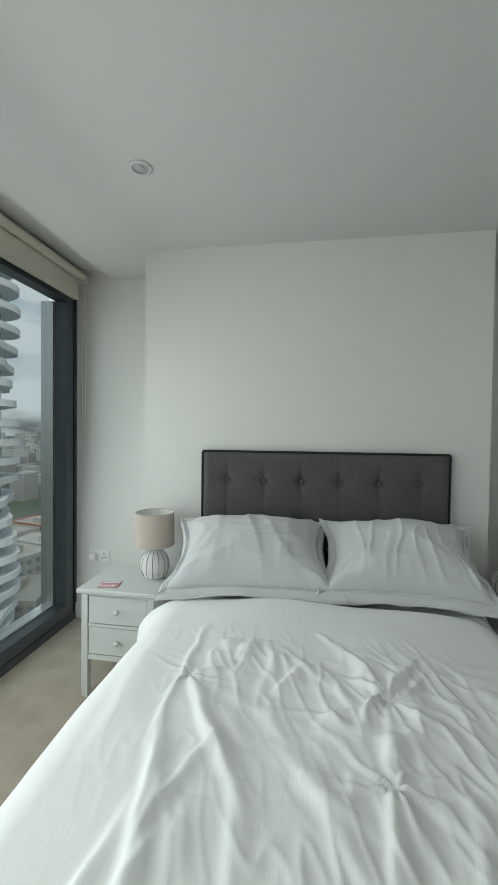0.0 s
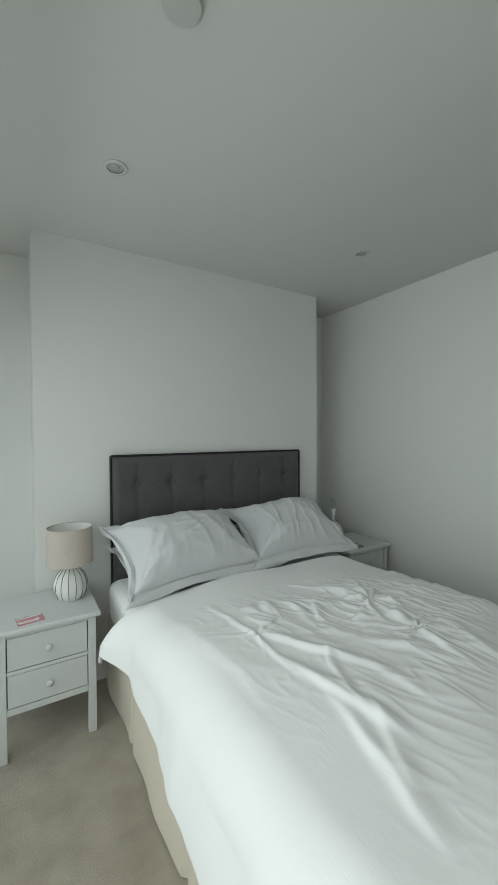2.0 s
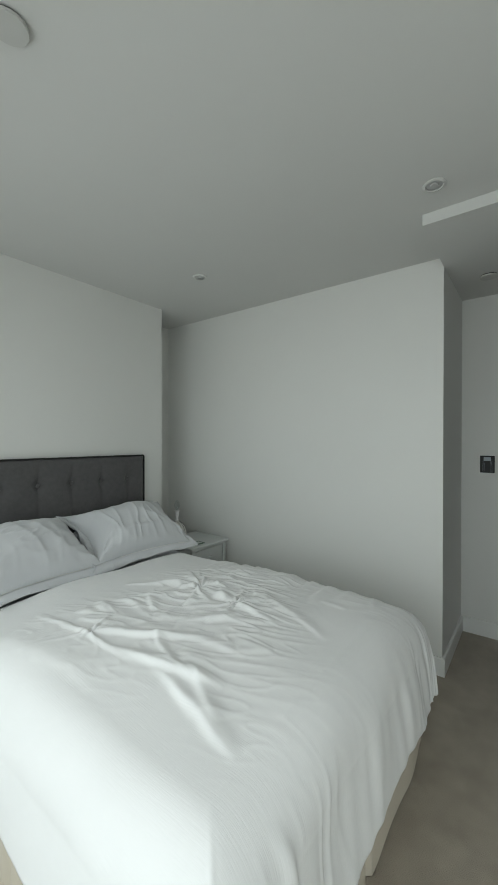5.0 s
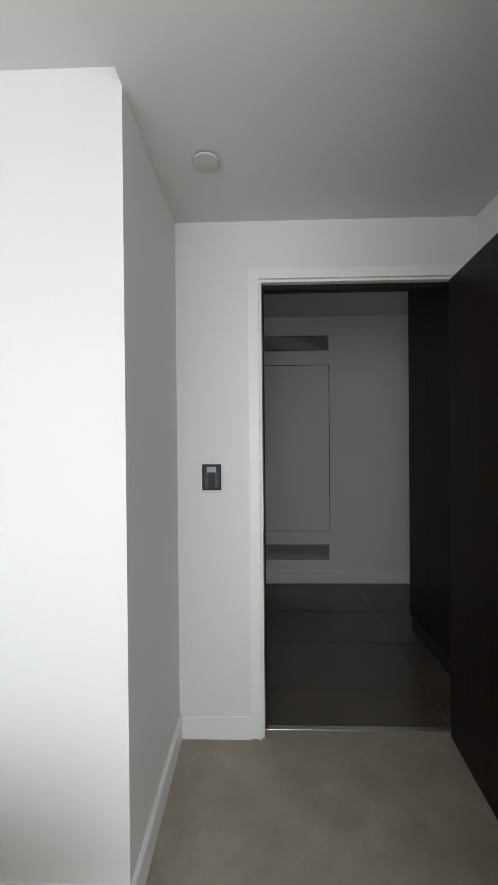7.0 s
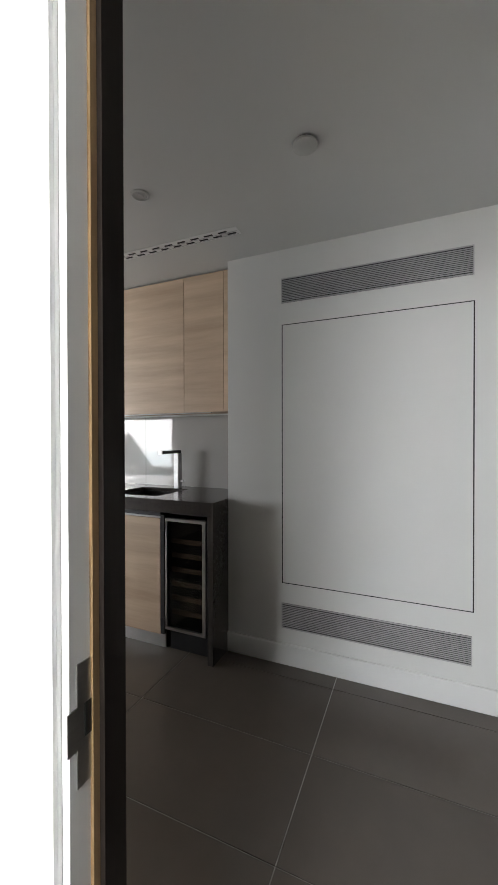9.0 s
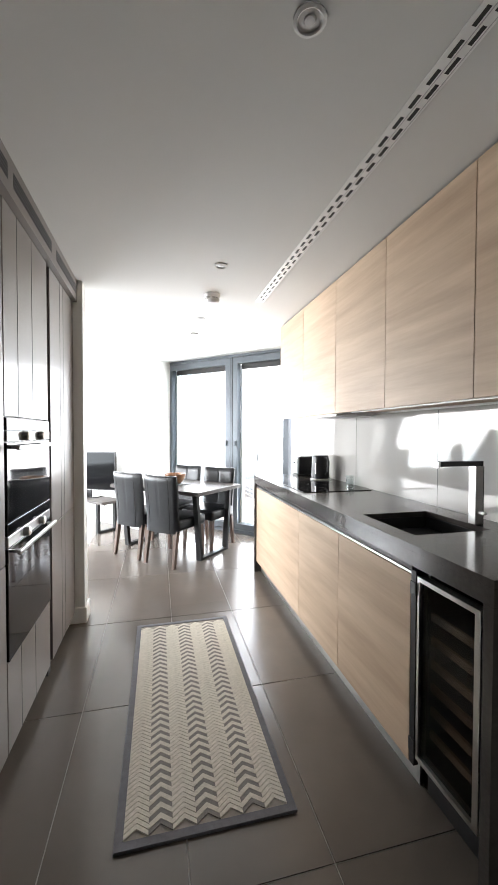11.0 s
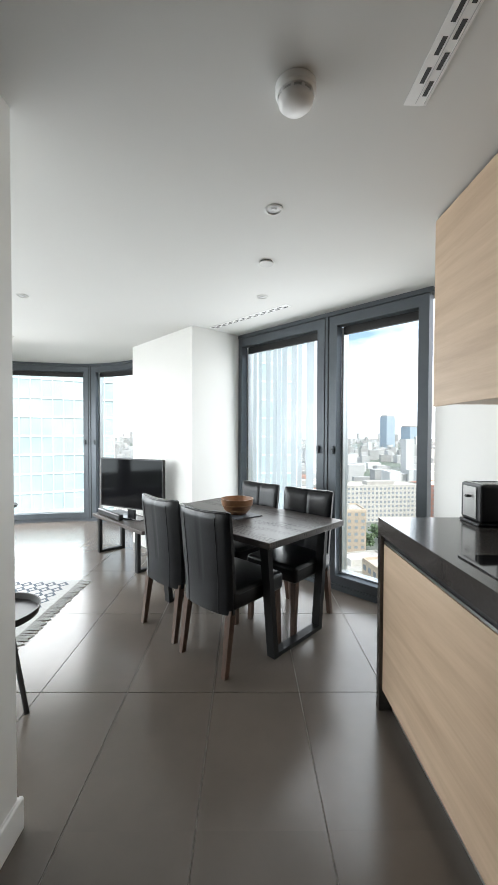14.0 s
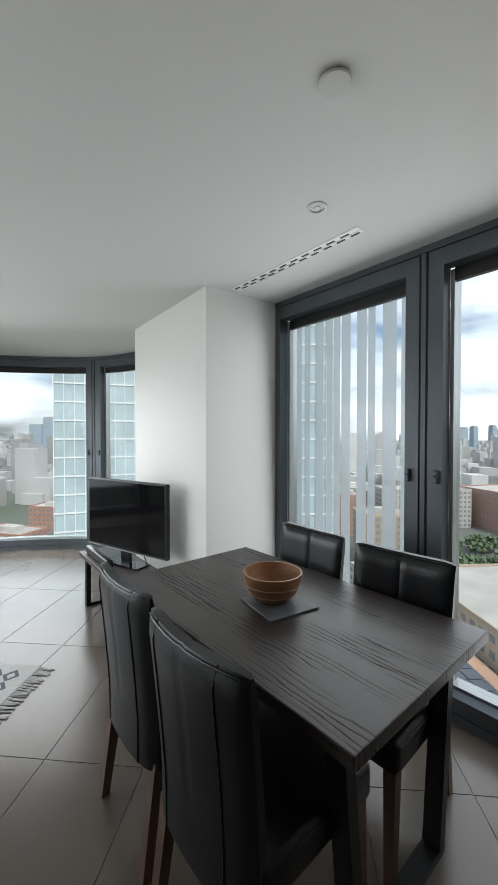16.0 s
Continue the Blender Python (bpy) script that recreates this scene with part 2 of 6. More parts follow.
SHADE_IN = material("white_shade_lining", (0.75, 0.74, 0.71), 0.8)
DISC = material("pale_grey_plastic", (0.52, 0.52, 0.50), 0.5, spread=0.02, scale=6)
PLASTIC = material("white_plastic", (0.80, 0.80, 0.79), 0.35, spread=0.01, scale=4)
# Near-black colour standing in for shade behind grille slats and sensor covers.
GAP_SHADE = material("painted_gap_shade", (0.03, 0.03, 0.032), 0.8)
GRILLE = material("grey_metal_slat", (0.50, 0.50, 0.50), 0.45, 0.3)
BLIND = material("cream_blind_fabric", (0.62, 0.58, 0.50), 0.85, spread=0.02, scale=4, bump=0.08, bump_scale=400)
ALU = material("satin_aluminium", (0.62, 0.62, 0.61), 0.32, 0.9, spread=0.04, scale=30)
BOWLWOOD = material("segmented_bowl_wood", (0.22, 0.105, 0.048), 0.38, spread=0.25, scale=7, stretch=(2, 2, 7), bump=0.06, bump_scale=40, per_island=0.25)
SLATE = material("grey_slate", (0.10, 0.11, 0.125), 0.45, spread=0.3, scale=14, bump=0.3, bump_scale=30)
RUG_LIGHT = material("cream_wool", (0.62, 0.58, 0.50), 0.95, spread=0.1, scale=60, bump=0.7, bump_scale=300)
RUG_MID = material("grey_beige_wool", (0.33, 0.30, 0.26), 0.95, spread=0.1, scale=60, bump=0.5, bump_scale=300)
RUG_DARK = material("grey_wool", (0.215, 0.20, 0.185), 0.95, spread=0.15, scale=60, bump=0.7, bump_scale=300)
RUG_BORDER = material("charcoal_rug_binding", (0.15, 0.15, 0.165), 0.95, spread=0.12, scale=50, bump=0.5, bump_scale=400)
KILIM_PALE = material("pale_grey_wool", (0.50, 0.505, 0.50), 0.95, spread=0.12, scale=50, bump=0.6, bump_scale=300)
KILIM_BLUE = material("slate_blue_wool", (0.11, 0.13, 0.16), 0.95, spread=0.2, scale=50, bump=0.6, bump_scale=300)
CARD_PINK = material("pink_card", (0.55, 0.24, 0.27), 0.5)
CARD_GREEN = material("green_card", (0.10, 0.16, 0.12), 0.5)
SCREEN = material("tv_screen", (0.006, 0.006, 0.007), 0.07, spread=0.0, spec=0.12)
LCD = material("pale_lcd", (0.24, 0.28, 0.31), 0.2)
GLASSWARE = glass_material("clear_glassware", (0.93, 0.95, 0.95))
SHEER = sheer_material("sheer_white_voile", (0.90, 0.92, 0.93), 0.30)


# ---- mesh helpers ----
def link(name, bm, mat, parent=None, label="", smooth=False, at=None):
    bmesh.ops.recalc_face_normals(bm, faces=bm.faces)
    me = bpy.data.meshes.new(name)
    bm.to_mesh(me)
    bm.free()
    for mt in (mat if isinstance(mat, (list, tuple)) else [mat]):
        me.materials.append(mt)
    if smooth:
        me.shade_smooth()
        me.set_sharp_from_angle(angle=radians(38))
    ob = new(name, me)
    if parent is not None:
        ob.parent = parent
    if at is not None:
        ob.matrix_basis = at
    if label:
        tagged(ob, label)
    return ob


def part(name, bm, mat, parent, label="", smooth=False, at=None):
    return link(name, bm, mat, parent, label, smooth, at)


def structure(name, bm, mat, smooth=False, label=""):
    return tagged(link(name, bm, mat, None, label, smooth), kind="structure")


def thing(name, x, y, z, rz, label, category, group=""):
    ob = new(name)
    ob.empty_display_size = 0.05
    ob.matrix_basis = pose(x, y, z, 0, 0, rz)
    return tagged(ob, label, category, group)


def bx(bm, x0, x1, y0, y1, z0, z1, bevel=0.0, seg=2, m=None, mi=0):
    """A box, optionally with rounded edges."""
    vs = [bm.verts.new((x, y, z)) for x in (x0, x1) for y in (y0, y1) for z in (z0, z1)]
    fs = [bm.faces.new([vs[i] for i in q]) for q in ((0, 1, 3, 2), (4, 6, 7, 5), (0, 4, 5, 1), (2, 3, 7, 6), (0, 2, 6, 4), (1, 5, 7, 3))]
    for f in fs:
        f.material_index = mi
    if m is not None:
        for v in vs:
            v.co = m @ v.co
    if bevel:
        es = list({e for f in fs for e in f.edges})
        bmesh.ops.bevel(bm, geom=es, offset=bevel, segments=seg, affect="EDGES", profile=0.5)
    return bm


def box(x0, x1, y0, y1, z0, z1, bevel=0.0, seg=2):
    return bx(bmesh.new(), x0, x1, y0, y1, z0, z1, bevel, seg)


def prism(pts, z0, z1, bm=None):
    bm = bm or bmesh.new()
    lo = [bm.verts.new((x, y, z0)) for x, y in pts]
    hi = [bm.verts.new((x, y, z1)) for x, y in pts]
    n = len(pts)
    for i in range(n):
        bm.faces.new((lo[i], lo[(i + 1) % n], hi[(i + 1) % n], hi[i]))
    bm.faces.new(lo[::-1]), bm.faces.new(hi)
    return bm


def lathe(profile, seg=28, bm=None, at=(0, 0), caps=True):
    """Turns (radius, height) pairs about an upright axis."""
    bm = bm or bmesh.new()
    rings = []
    for r, z in profile:
        rings.append([bm.verts.new((at[0] + r * math.cos(2 * math.pi * k / seg), at[1] + r * math.sin(2 * math.pi * k / seg), z)) for k in range(seg)])
    for a, b in zip(rings, rings[1:]):
        for k in range(seg):
            bm.faces.new((a[k], a[(k + 1) % seg], b[(k + 1) % seg], b[k]))
    if caps:
        bm.faces.new(rings[0][::-1]), bm.faces.new(rings[-1])
    return bm


def tube(points, r, seg=8, bm=None):
    bm = bm or bmesh.new()
    pts = [Vector(p) for p in points]
    rings = []
    for i, p in enumerate(pts):
        d = (pts[min(i + 1, len(pts) - 1)] - pts[max(i - 1, 0)]).normalized()
        a = d.orthogonal().normalized() if abs(d.z) > 0.9 else d.cross(Vector((0, 0, 1))).normalized()
        b = d.cross(a)
        rings.append([bm.verts.new(p + r * (math.cos(t) * a + math.sin(t) * b)) for t in (2 * math.pi * k / seg for k in range(seg))])
    for p, q in zip(rings, rings[1:]):
        for k in range(seg):
            bm.faces.new((p[k], p[(k + 1) % seg], q[(k + 1) % seg], q[k]))
    bm.faces.new(rings[0][::-1]), bm.faces.new(rings[-1])
    return bm


def sheet(fn, nu, nv, bm=None, wrap=False):
    """A grid of points fn(u, v), with u and v from 0 to 1."""
    bm = bm or bmesh.new()
    g = [[bm.verts.new(fn(i / nu, j / nv)) for j in range(nv + 1)] for i in range(nu + 1)]
    for i in range(nu):
        for j in range(nv):
            bm.faces.new((g[i][j], g[i + 1][j], g[i + 1][j + 1], g[i][j + 1]))
    return bm


def bar_bm(p, q, w, d, bm=None, side=None):
    """A rectangular bar from p to q, w across and d deep."""
    bm = bm or bmesh.new()
    p, q = Vector(p), Vector(q)
    a = (q - p).normalized()
    s = Vector(side).normalized() if side else a.orthogonal().normalized()
    s = (s - a * s.dot(a)).normalized()
    t = a.cross(s)
    vs = [bm.verts.new(c + s * (w / 2) * i + t * (d / 2) * j) for c in (p, q) for i, j in ((-1, -1), (1, -1), (1, 1), (-1, 1))]
    for f in ((0, 1, 2, 3), (7, 6, 5, 4), (0, 4, 5, 1), (1, 5, 6, 2), (2, 6, 7, 3), (3, 7, 4, 0)):
        bm.faces.new([vs[i] for i in f])
    return bm


# ---- setting ----
ZB, ZL, ZK = 2.29, 2.24, 2.40  # ceilings: bedroom, bedroom lobby, kitchen and living room
XV = 3.715  # wall with the service panel
WSUM = 8.51  # dining window: x + y
H2 = math.sqrt(0.5)

# floors
structure("floor_bedroom", box(-1.62, 1.985, -2.1, 2.66, -0.12, 0.0), CARPET, label="thick beige cut-pile carpet")
floor_slab = structure("floor", prism([(1.985, -2.1), (4.3, -2.1), (4.3, 4.22), (2.8, 5.72), (1.7, 7.2), (0.5, 7.5), (-0.8, 7.3), (-1.7, 6.9), (-1.7, 2.7), (1.985, 2.7)], -0.12, -0.003), GROUT,
                       label="large brown-grey porcelain tiles with pale joints")
structure("threshold", bx(bmesh.new(), 1.965, 1.99, -0.812, 0.053, 0.001, 0.007, 0.002), ALU)

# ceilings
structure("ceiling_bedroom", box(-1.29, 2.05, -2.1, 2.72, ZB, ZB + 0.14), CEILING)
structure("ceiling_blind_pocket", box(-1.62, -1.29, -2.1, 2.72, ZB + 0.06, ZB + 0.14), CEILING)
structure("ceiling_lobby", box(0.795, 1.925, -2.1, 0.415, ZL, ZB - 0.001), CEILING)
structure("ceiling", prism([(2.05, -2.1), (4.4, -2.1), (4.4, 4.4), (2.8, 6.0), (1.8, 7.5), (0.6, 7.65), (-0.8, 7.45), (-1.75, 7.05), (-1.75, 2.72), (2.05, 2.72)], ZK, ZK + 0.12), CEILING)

# bedroom walls
structure("wall_feature", box(-0.90, 0.908, 2.30, 2.66, 0, ZB), PAINT)
structure("wall_north", box(-1.62, 2.0, 2.66, 2.75, 0, ZB + 0.06), PAINT)
structure("wall_side", box(1.285, 1.40, 0.415, 2.66, 0, ZB), PAINT)
structure("wall_lobby", box(1.40, 1.93, 0.415, 0.50, 0, ZB), PAINT)
bm = box(1.925, 2.0, 0.056, 0.415, 0, ZB)
bx(bm, 1.925, 2.0, -0.815, 0.056, 1.987, ZB)
bx(bm, 1.925, 2.0, -2.1, -0.815, 0, ZB)
structure("wall_door", bm, PAINT)
structure("wall_lobby_south", box(0.775, 1.925, -0.98, -0.875, 0, ZL), PAINT)
structure("wall_corner", box(0.60, 0.775, -2.1, -0.285, 0, ZB), PAINT)
structure("wall_south", box(-1.62, 1.93, -2.2, -2.1, 0, ZB + 0.1), PAINT)
structure("wall_hall_south", box(1.9, 4.4, -2.2, -2.1, 0, ZK), PAINT)

# hall and kitchen walls
structure("wall_service", box(XV, 4.30, -2.1, 0.742, 0, ZK), PAINT)
structure("wall_kitchen", box(4.14, 4.30, 0.742, 3.50, 0, ZK), PAINT)
structure("wall_kitchen_end", box(4.20, 4.34, 3.50, WSUM - 4.20 - 0.02, 0, ZK), PAINT)
bm = box(2.0, 2.098, 2.75, 2.87, 0, ZK)
bx(bm, -1.70, 2.0, 2.755, 2.87, 0, ZK)
structure("wall_stub", bm, PAINT)
structure("wall_behind_cabinets", box(1.36, 1.42, 0.50, 2.75, 0, ZK), PAINT)

# pier between the two windows of the living space
structure("wall_pier", prism([(2.335, 5.345), (2.78, WSUM - 2.78), (2.72, 5.95), (1.95, 7.1), (1.66, 6.9), (1.47, 6.30)], 0, ZK), PAINT)
structure("wall_living_west", bx(bx(box(-1.70, -1.60, 2.87, 3.1, 0, ZK), -1.70, -1.60, 3.1, 6.6, 0, 0.15), -1.70, -1.60, 3.1, 6.6, 2.3, ZK), PAINT)


def baseboard(pts, height, out=0.014, name="baseboard"):
    """A skirting board along a line of points; the room lies to the left of the line."""
    bm = bmesh.new()
    for (x0, y0), (x1, y1) in zip(pts, pts[1:]):
        d = Vector((x1 - x0, y1 - y0, 0))
        n = Vector((-d.y, d.x, 0)).normalized()
        a, b = Vector((x0, y0, 0.001)), Vector((x1, y1, 0.001))
        prof = [(0, 0), (out, 0), (out, height - 0.006), (out - 0.005, height), (0, height)]
        rows = [[bm.verts.new(p + n * o + Vector((0, 0, z))) for o, z in prof] for p in (a, b)]
        for i in range(5):
            bm.faces.new((rows[0][i], rows[1][i], rows[1][(i + 1) % 5], rows[0][(i + 1) % 5]))
        bm.faces.new(rows[0][::-1]), bm.faces.new(rows[1])
    return structure(name, bm, GLOSS_WHITE)


baseboard([(1.285, 0.415), (1.285, 2.66)], 0.10)
baseboard([(1.925, 0.415), (1.271, 0.415)], 0.10)
baseboard([(1.925, 0.10), (1.925, 0.401)], 0.10)
baseboard([(-0.914, 2.66), (-1.55, 2.66)], 0.10)
baseboard([(-0.90, 2.30), (-0.90, 2.646)], 0.10)
baseboard([(0.908, 2.30), (-0.914, 2.30)], 0.10)
baseboard([(0.60, -2.1), (0.60, -0.271)], 0.10)
baseboard([(0.60, -0.285), (0.775, -0.285)], 0.10)
baseboard([(XV, -2.1), (XV, 0.742)], 0.118)
baseboard([(2.098, 2.75), (1.98, 2.75)], 0.11)
baseboard([(2.098, 2.884), (2.098, 2.736)], 0.11)
baseboard([(-1.6, 2.87), (2.098, 2.87)], 0.11)

# service panel with its shadow gap, and the two grilles
panel = structure("service_panel", bx(bmesh.new(), XV - 0.004, XV - 0.0005, -0.572, 0.386, 0.474, 1.962), PAINT, label="flush white access panel with a thin dark gap")
gap = bmesh.new()
for y0, y1, z0, z1 in ((-0.578, 0.392, 1.962, 1.967), (-0.578, 0.392, 0.469, 0.474), (-0.578, -0.572, 0.474, 1.962), (0.386, 0.392, 0.474, 1.962)):
    bx(gap, XV - 0.003, XV - 0.0003, y0, y1, z0, z1)
part("shadow_gap", gap, GASKET, panel)


def wall_grille(y0, y1, z0, z1, label):
    g = thing("air_grille", XV, (y0 + y1) / 2, z0, 0, label, "vent", "grilles of the service wall")
    w, h = y1 - y0, z1 - z0
    # Flat dark sheet painted as the shade between slats; the wall isn't cut.
    part("backing", box(-0.003, -0.0005, -w / 2, w / 2, 0, h), GAP_SHADE, g)
    fr = bmesh.new()
    bx(fr, -0.008, -0.0035, -w / 2, w / 2, 0, 0.006)
    bx(fr, -0.008, -0.0035, -w / 2, w / 2, h - 0.006, h)
    bx(fr, -0.008, -0.0035, -w / 2, -w / 2 + 0.005, 0.006, h - 0.006)
    bx(fr, -0.008, -0.0035, w / 2 - 0.005, w / 2, 0.006, h - 0.006)
    part("frame", fr, GRILLE, g)
    n = 13
    for i in range(n):
        z = 0.010 + (h - 0.020) * (i + 0.5) / n
        part("slat", box(-0.0075, -0.0035, -w / 2 + 0.006, w / 2 - 0.006, z - 0.0026, z + 0.0022), GRILLE, g)
    for k in (-1, 0, 1):
        part("slat_support", box(-0.0034, -0.003, k * w / 4 - 0.003, k * w / 4 + 0.003, 0.006, h - 0.006), GASKET, g)


wall_grille(-0.574, 0.393, 2.091, 2.231, "long grey slatted air grille high in the white wall")
wall_grille(-0.57, 0.393, 0.21, 0.353, "long grey slatted air grille low in the white wall")

# bedroom door: lining, architrave, dark surround on the hall side, open leaf
door = tagged(new("door_1"), "open dark brown veneered door in a white lining", kind="structure")
door.location = (1.925, 0.056, 0)
bm = bmesh.new()
bx(bm, -0.006, -0.0005, 0.0, 0.045, 0, 2.033)
bx(bm, -0.006, -0.0005, -0.916, -0.871, 0, 2.033)
bx(bm, -0.006, -0.0005, -0.871, 0.0, 1.988, 2.033)
part("architrave", bm, GLOSS_WHITE, door)
bm = bmesh.new()
bx(bm, -0.012, -0.0065, 0.0, 0.014, 0, 2.002)
bx(bm, -0.012, -0.0065, -0.871, -0.0002, 1.988, 2.002)
part("edge_bead", bm, GLOSS_WHITE, door)
bm = bmesh.new()
bx(bm, 0.0, 0.030, -0.012, -0.0005, 0, 1.986)
bx(bm, 0.0, 0.030, -0.871, -0.012, 1.975, 1.986)
bx(bm, 0.0, 0.030, -0.8705, -0.859, 0, 1.975)
part("lining", bm, GLOSS_WHITE, door)
bm = bmesh.new()
bx(bm, 0.0305, 0.0405, -0.0165, -0.0005, 0, 1.986)
part("raw_edge", bm, OAK_EDGE, door, "bare oak edge strip")
bm = bmesh.new()
bx(bm, 0.041, 0.078, -0.024, -0.001, 0.0, 1.986)
bx(bm, 0.0305, 0.078, -0.850, -0.024, 1.955, 1.974)
bx(bm, 0.041, 0.078, -0.8705, -0.850, 0.0, 1.986)
bx(bm, 0.0445, 0.078, -0.001, 0.38, 0.0, ZK - 0.003)
bx(bm, 0.0445, 0.078, -1.05, -0.8705, 0.0, ZK - 0.003)
bx(bm, 0.0445, 0.078, -0.8705, -0.001, 1.986, ZK - 0.003)
part("hall_surround", bm, DARKWOOD, door, "dark brown veneered door surround")
bm = bmesh.new()
bx(bm, 0.010, 0.048, -0.0135, -0.0122, 0.90, 1.045)
bx(bm, -0.004, 0.010, -0.0135, -0.0122, 0.945, 0.995)
strike = part("strike_plate", bm, STEEL, door, "steel strike plate with a dark keep")
part("keep", box(0.020, 0.038, -0.0139, -0.0136, 0.955, 0.995), GASKET, strike)
leaf = bmesh.new()
bx(leaf, 0, 0.84, -0.044, 0, 0.008, 1.972, 0.002)
leaf_ob = part("door_leaf", leaf, DARKWOOD, door, "dark brown veneered door leaf standing open")
leaf_ob.matrix_basis = pose(0.005, -0.858, 0, 0, 0, 176)
for zz in (0.22, 1.75):
    part("hinge", lathe([(0.008, zz), (0.008, zz + 0.09)], 10, at=(-0.004, 0.004)), STEEL, leaf_ob, smooth=True)
hb = tube([(0.78, 0.002, 1.02), (0.78, 0.05, 1.02), (0.66, 0.05, 1.02)], 0.009, 10)
part("handle", hb, STEEL, leaf_ob, "satin steel lever handle", True)

# dark full-height cupboard in the hall
cup = thing("hall_cupboard", 2.03, -0.955, 0, 0, "full-height dark brown veneered cupboard in the hall", "cupboard")
part("body", box(0.0, 0.845, -0.60, -0.02, 0.0, ZK - 0.004), DARKWOOD, cup)
for x0, x1 in ((0.025, 0.565), (0.570, 0.845)):
    part("door", bx(bmesh.new(), x0, x1, -0.019, 0.0, 0.11, ZK - 0.012, 0.002), DARKWOOD, cup)
part("plinth", box(0.025, 0.845, -0.0195, -0.0165, 0.0, 0.105), BLACK, cup)


# ---- windows ----
def offset_line(pts, d):
    """Moves a line of plan points to its left by d."""
    out = []
    for i, p in enumerate(pts):
        a, b = Vector(pts[max(i - 1, 0)]), Vector(pts[min(i + 1, len(pts) - 1)])
        t = (b - a).normalized()
        out.append((p[0] - t.y * d, p[1] + t.x * d))
    return out


def rail(bm, pts, d0, d1, z0, z1):
    """A bar that follows a plan line, between two offsets and two heights."""
    a, b = offset_line(pts, d0), offset_line(pts, d1)
    rows = [[bm.verts.new((*p, z0)), bm.verts.new((*q, z0)), bm.verts.new((*q, z1)), bm.verts.new((*p, z1))] for p, q in zip(a, b)]
    for r, s in zip(rows, rows[1:]):
        for i in range(4):
            bm.faces.new((r[i], s[i], s[(i + 1) % 4], r[(i + 1) % 4]))
    bm.faces.new(rows[0][::-1]), bm.faces.new(rows[-1])
    return bm


def cut(pts, s0, s1):
    """The piece of a plan line between two lengths along it."""
    out, run = [], 0.0
    for a, b in zip(pts, pts[1:]):
        a, b = Vector(a), Vector(b)
        length = (b - a).length
        for s in (s0, s1):
            if run <= s < run + length:
                out.append((s, tuple(a + (b - a) * ((s - run) / length))))
        if s0 < run + length < s1:
            out.append((run + length, tuple(b)))
        run += length
    out.sort()
    return [p for _, p in out]


def facade_window(name, pts, posts, top, label, handles=(), pane_tint=PANE, blinds=True, z0=0.0):
    """Floor-to-ceiling window along a plan line; the room lies to the right of the line. posts: lengths along it of the mullions."""
    w = tagged(new(name), label, kind="structure")
    length = sum((Vector(b) - Vector(a)).length for a, b in zip(pts, pts[1:]))
    outer = bmesh.new()
    rail(outer, pts, -0.005, 0.17, z0, z0 + 0.045)
    rail(outer, pts, -0.005, 0.17, top - 0.035, top)
    part("outer_frame", outer, FRAME, w)
    spans = list(zip([0.0, *posts], [*posts, length - 0.001]))
    for s in posts:
        pb = bmesh.new()
        rail(pb, cut(pts, s - 0.02, s + 0.02), 0.004, 0.17, z0 + 0.045, top - 0.035)
        part("mullion", pb, GASKET, w)
        pb = bmesh.new()
        rail(pb, cut(pts, s - 0.012, s + 0.012), -0.002, 0.003, z0 + 0.046, top - 0.036)
        part("mullion_cover", pb, FRAME, w)
    for a, b in spans:
        a, b = a + 0.024, b - 0.024
        sash = bmesh.new()
        rail(sash, cut(pts, a, b), 0.0, 0.08, z0 + 0.050, z0 + 0.125)
        rail(sash, cut(pts, a, b), 0.0, 0.08, top - 0.125, top - 0.040)
        rail(sash, cut(pts, a, a + 0.075), 0.0, 0.08, z0 + 0.125, top - 0.125)
        rail(sash, cut(pts, b - 0.075, b), 0.0, 0.08, z0 + 0.125, top - 0.125)
        sash_ob = part("sash", sash, FRAME, w)
        inner = bmesh.new()
        ia, ib = a + 0.075, b - 0.075
        rail(inner, cut(pts, ia, ib), 0.081, 0.165, z0 + 0.05, z0 + 0.135)
        rail(inner, cut(pts, ia, ia + 0.02), 0.081, 0.165, z0 + 0.135, top - 0.13)
        rail(inner, cut(pts, ib - 0.02, ib), 0.081, 0.165, z0 + 0.135, top - 0.13)
        part("reveal", inner, ALU, w, "pale grey inner reveal")
        pane = bmesh.new()
        rail(pane, cut(pts, ia, ib), 0.120, 0.128, z0 + 0.125, top - 0.1)
        po = part("pane", pane, pane_tint, w, "clear window pane")
        po.visible_shadow = False
        if blinds:
            bl = bmesh.new()
            rail(bl, cut(pts, ia + 0.02, ib - 0.02), 0.082, 0.112, top - 0.19, top - 0.101)
            part("blind_cassette", bl, BLACK, w, "dark roller blind cassette")
    for s in handles:
        (p,) = cut(pts, s, s + 1e-6)[:1]
        q = cut(pts, s, s + 0.01)
        d = (Vector(q[1]) - Vector(q[0])).normalized()
        rz = math.degrees(math.atan2(d.y, d.x))
        hd = bx(bmesh.new(), -0.013, 0.013, -0.022, -0.001, -0.035, 0.035, 0.006)
        ho = part("window_lock", hd, FRAME, w, "oval grey window lock")
        ho.matrix_basis = pose(p[0], p[1], 1.21, 0, 0, rz)
        kb = part("lock_barrel", lathe([(0.006, 0), (0.006, 0.003)], 12), GASKET, ho)
        kb.matrix_basis = pose(0, -0.0225, 0.005, 90, 0, 0)
    return w


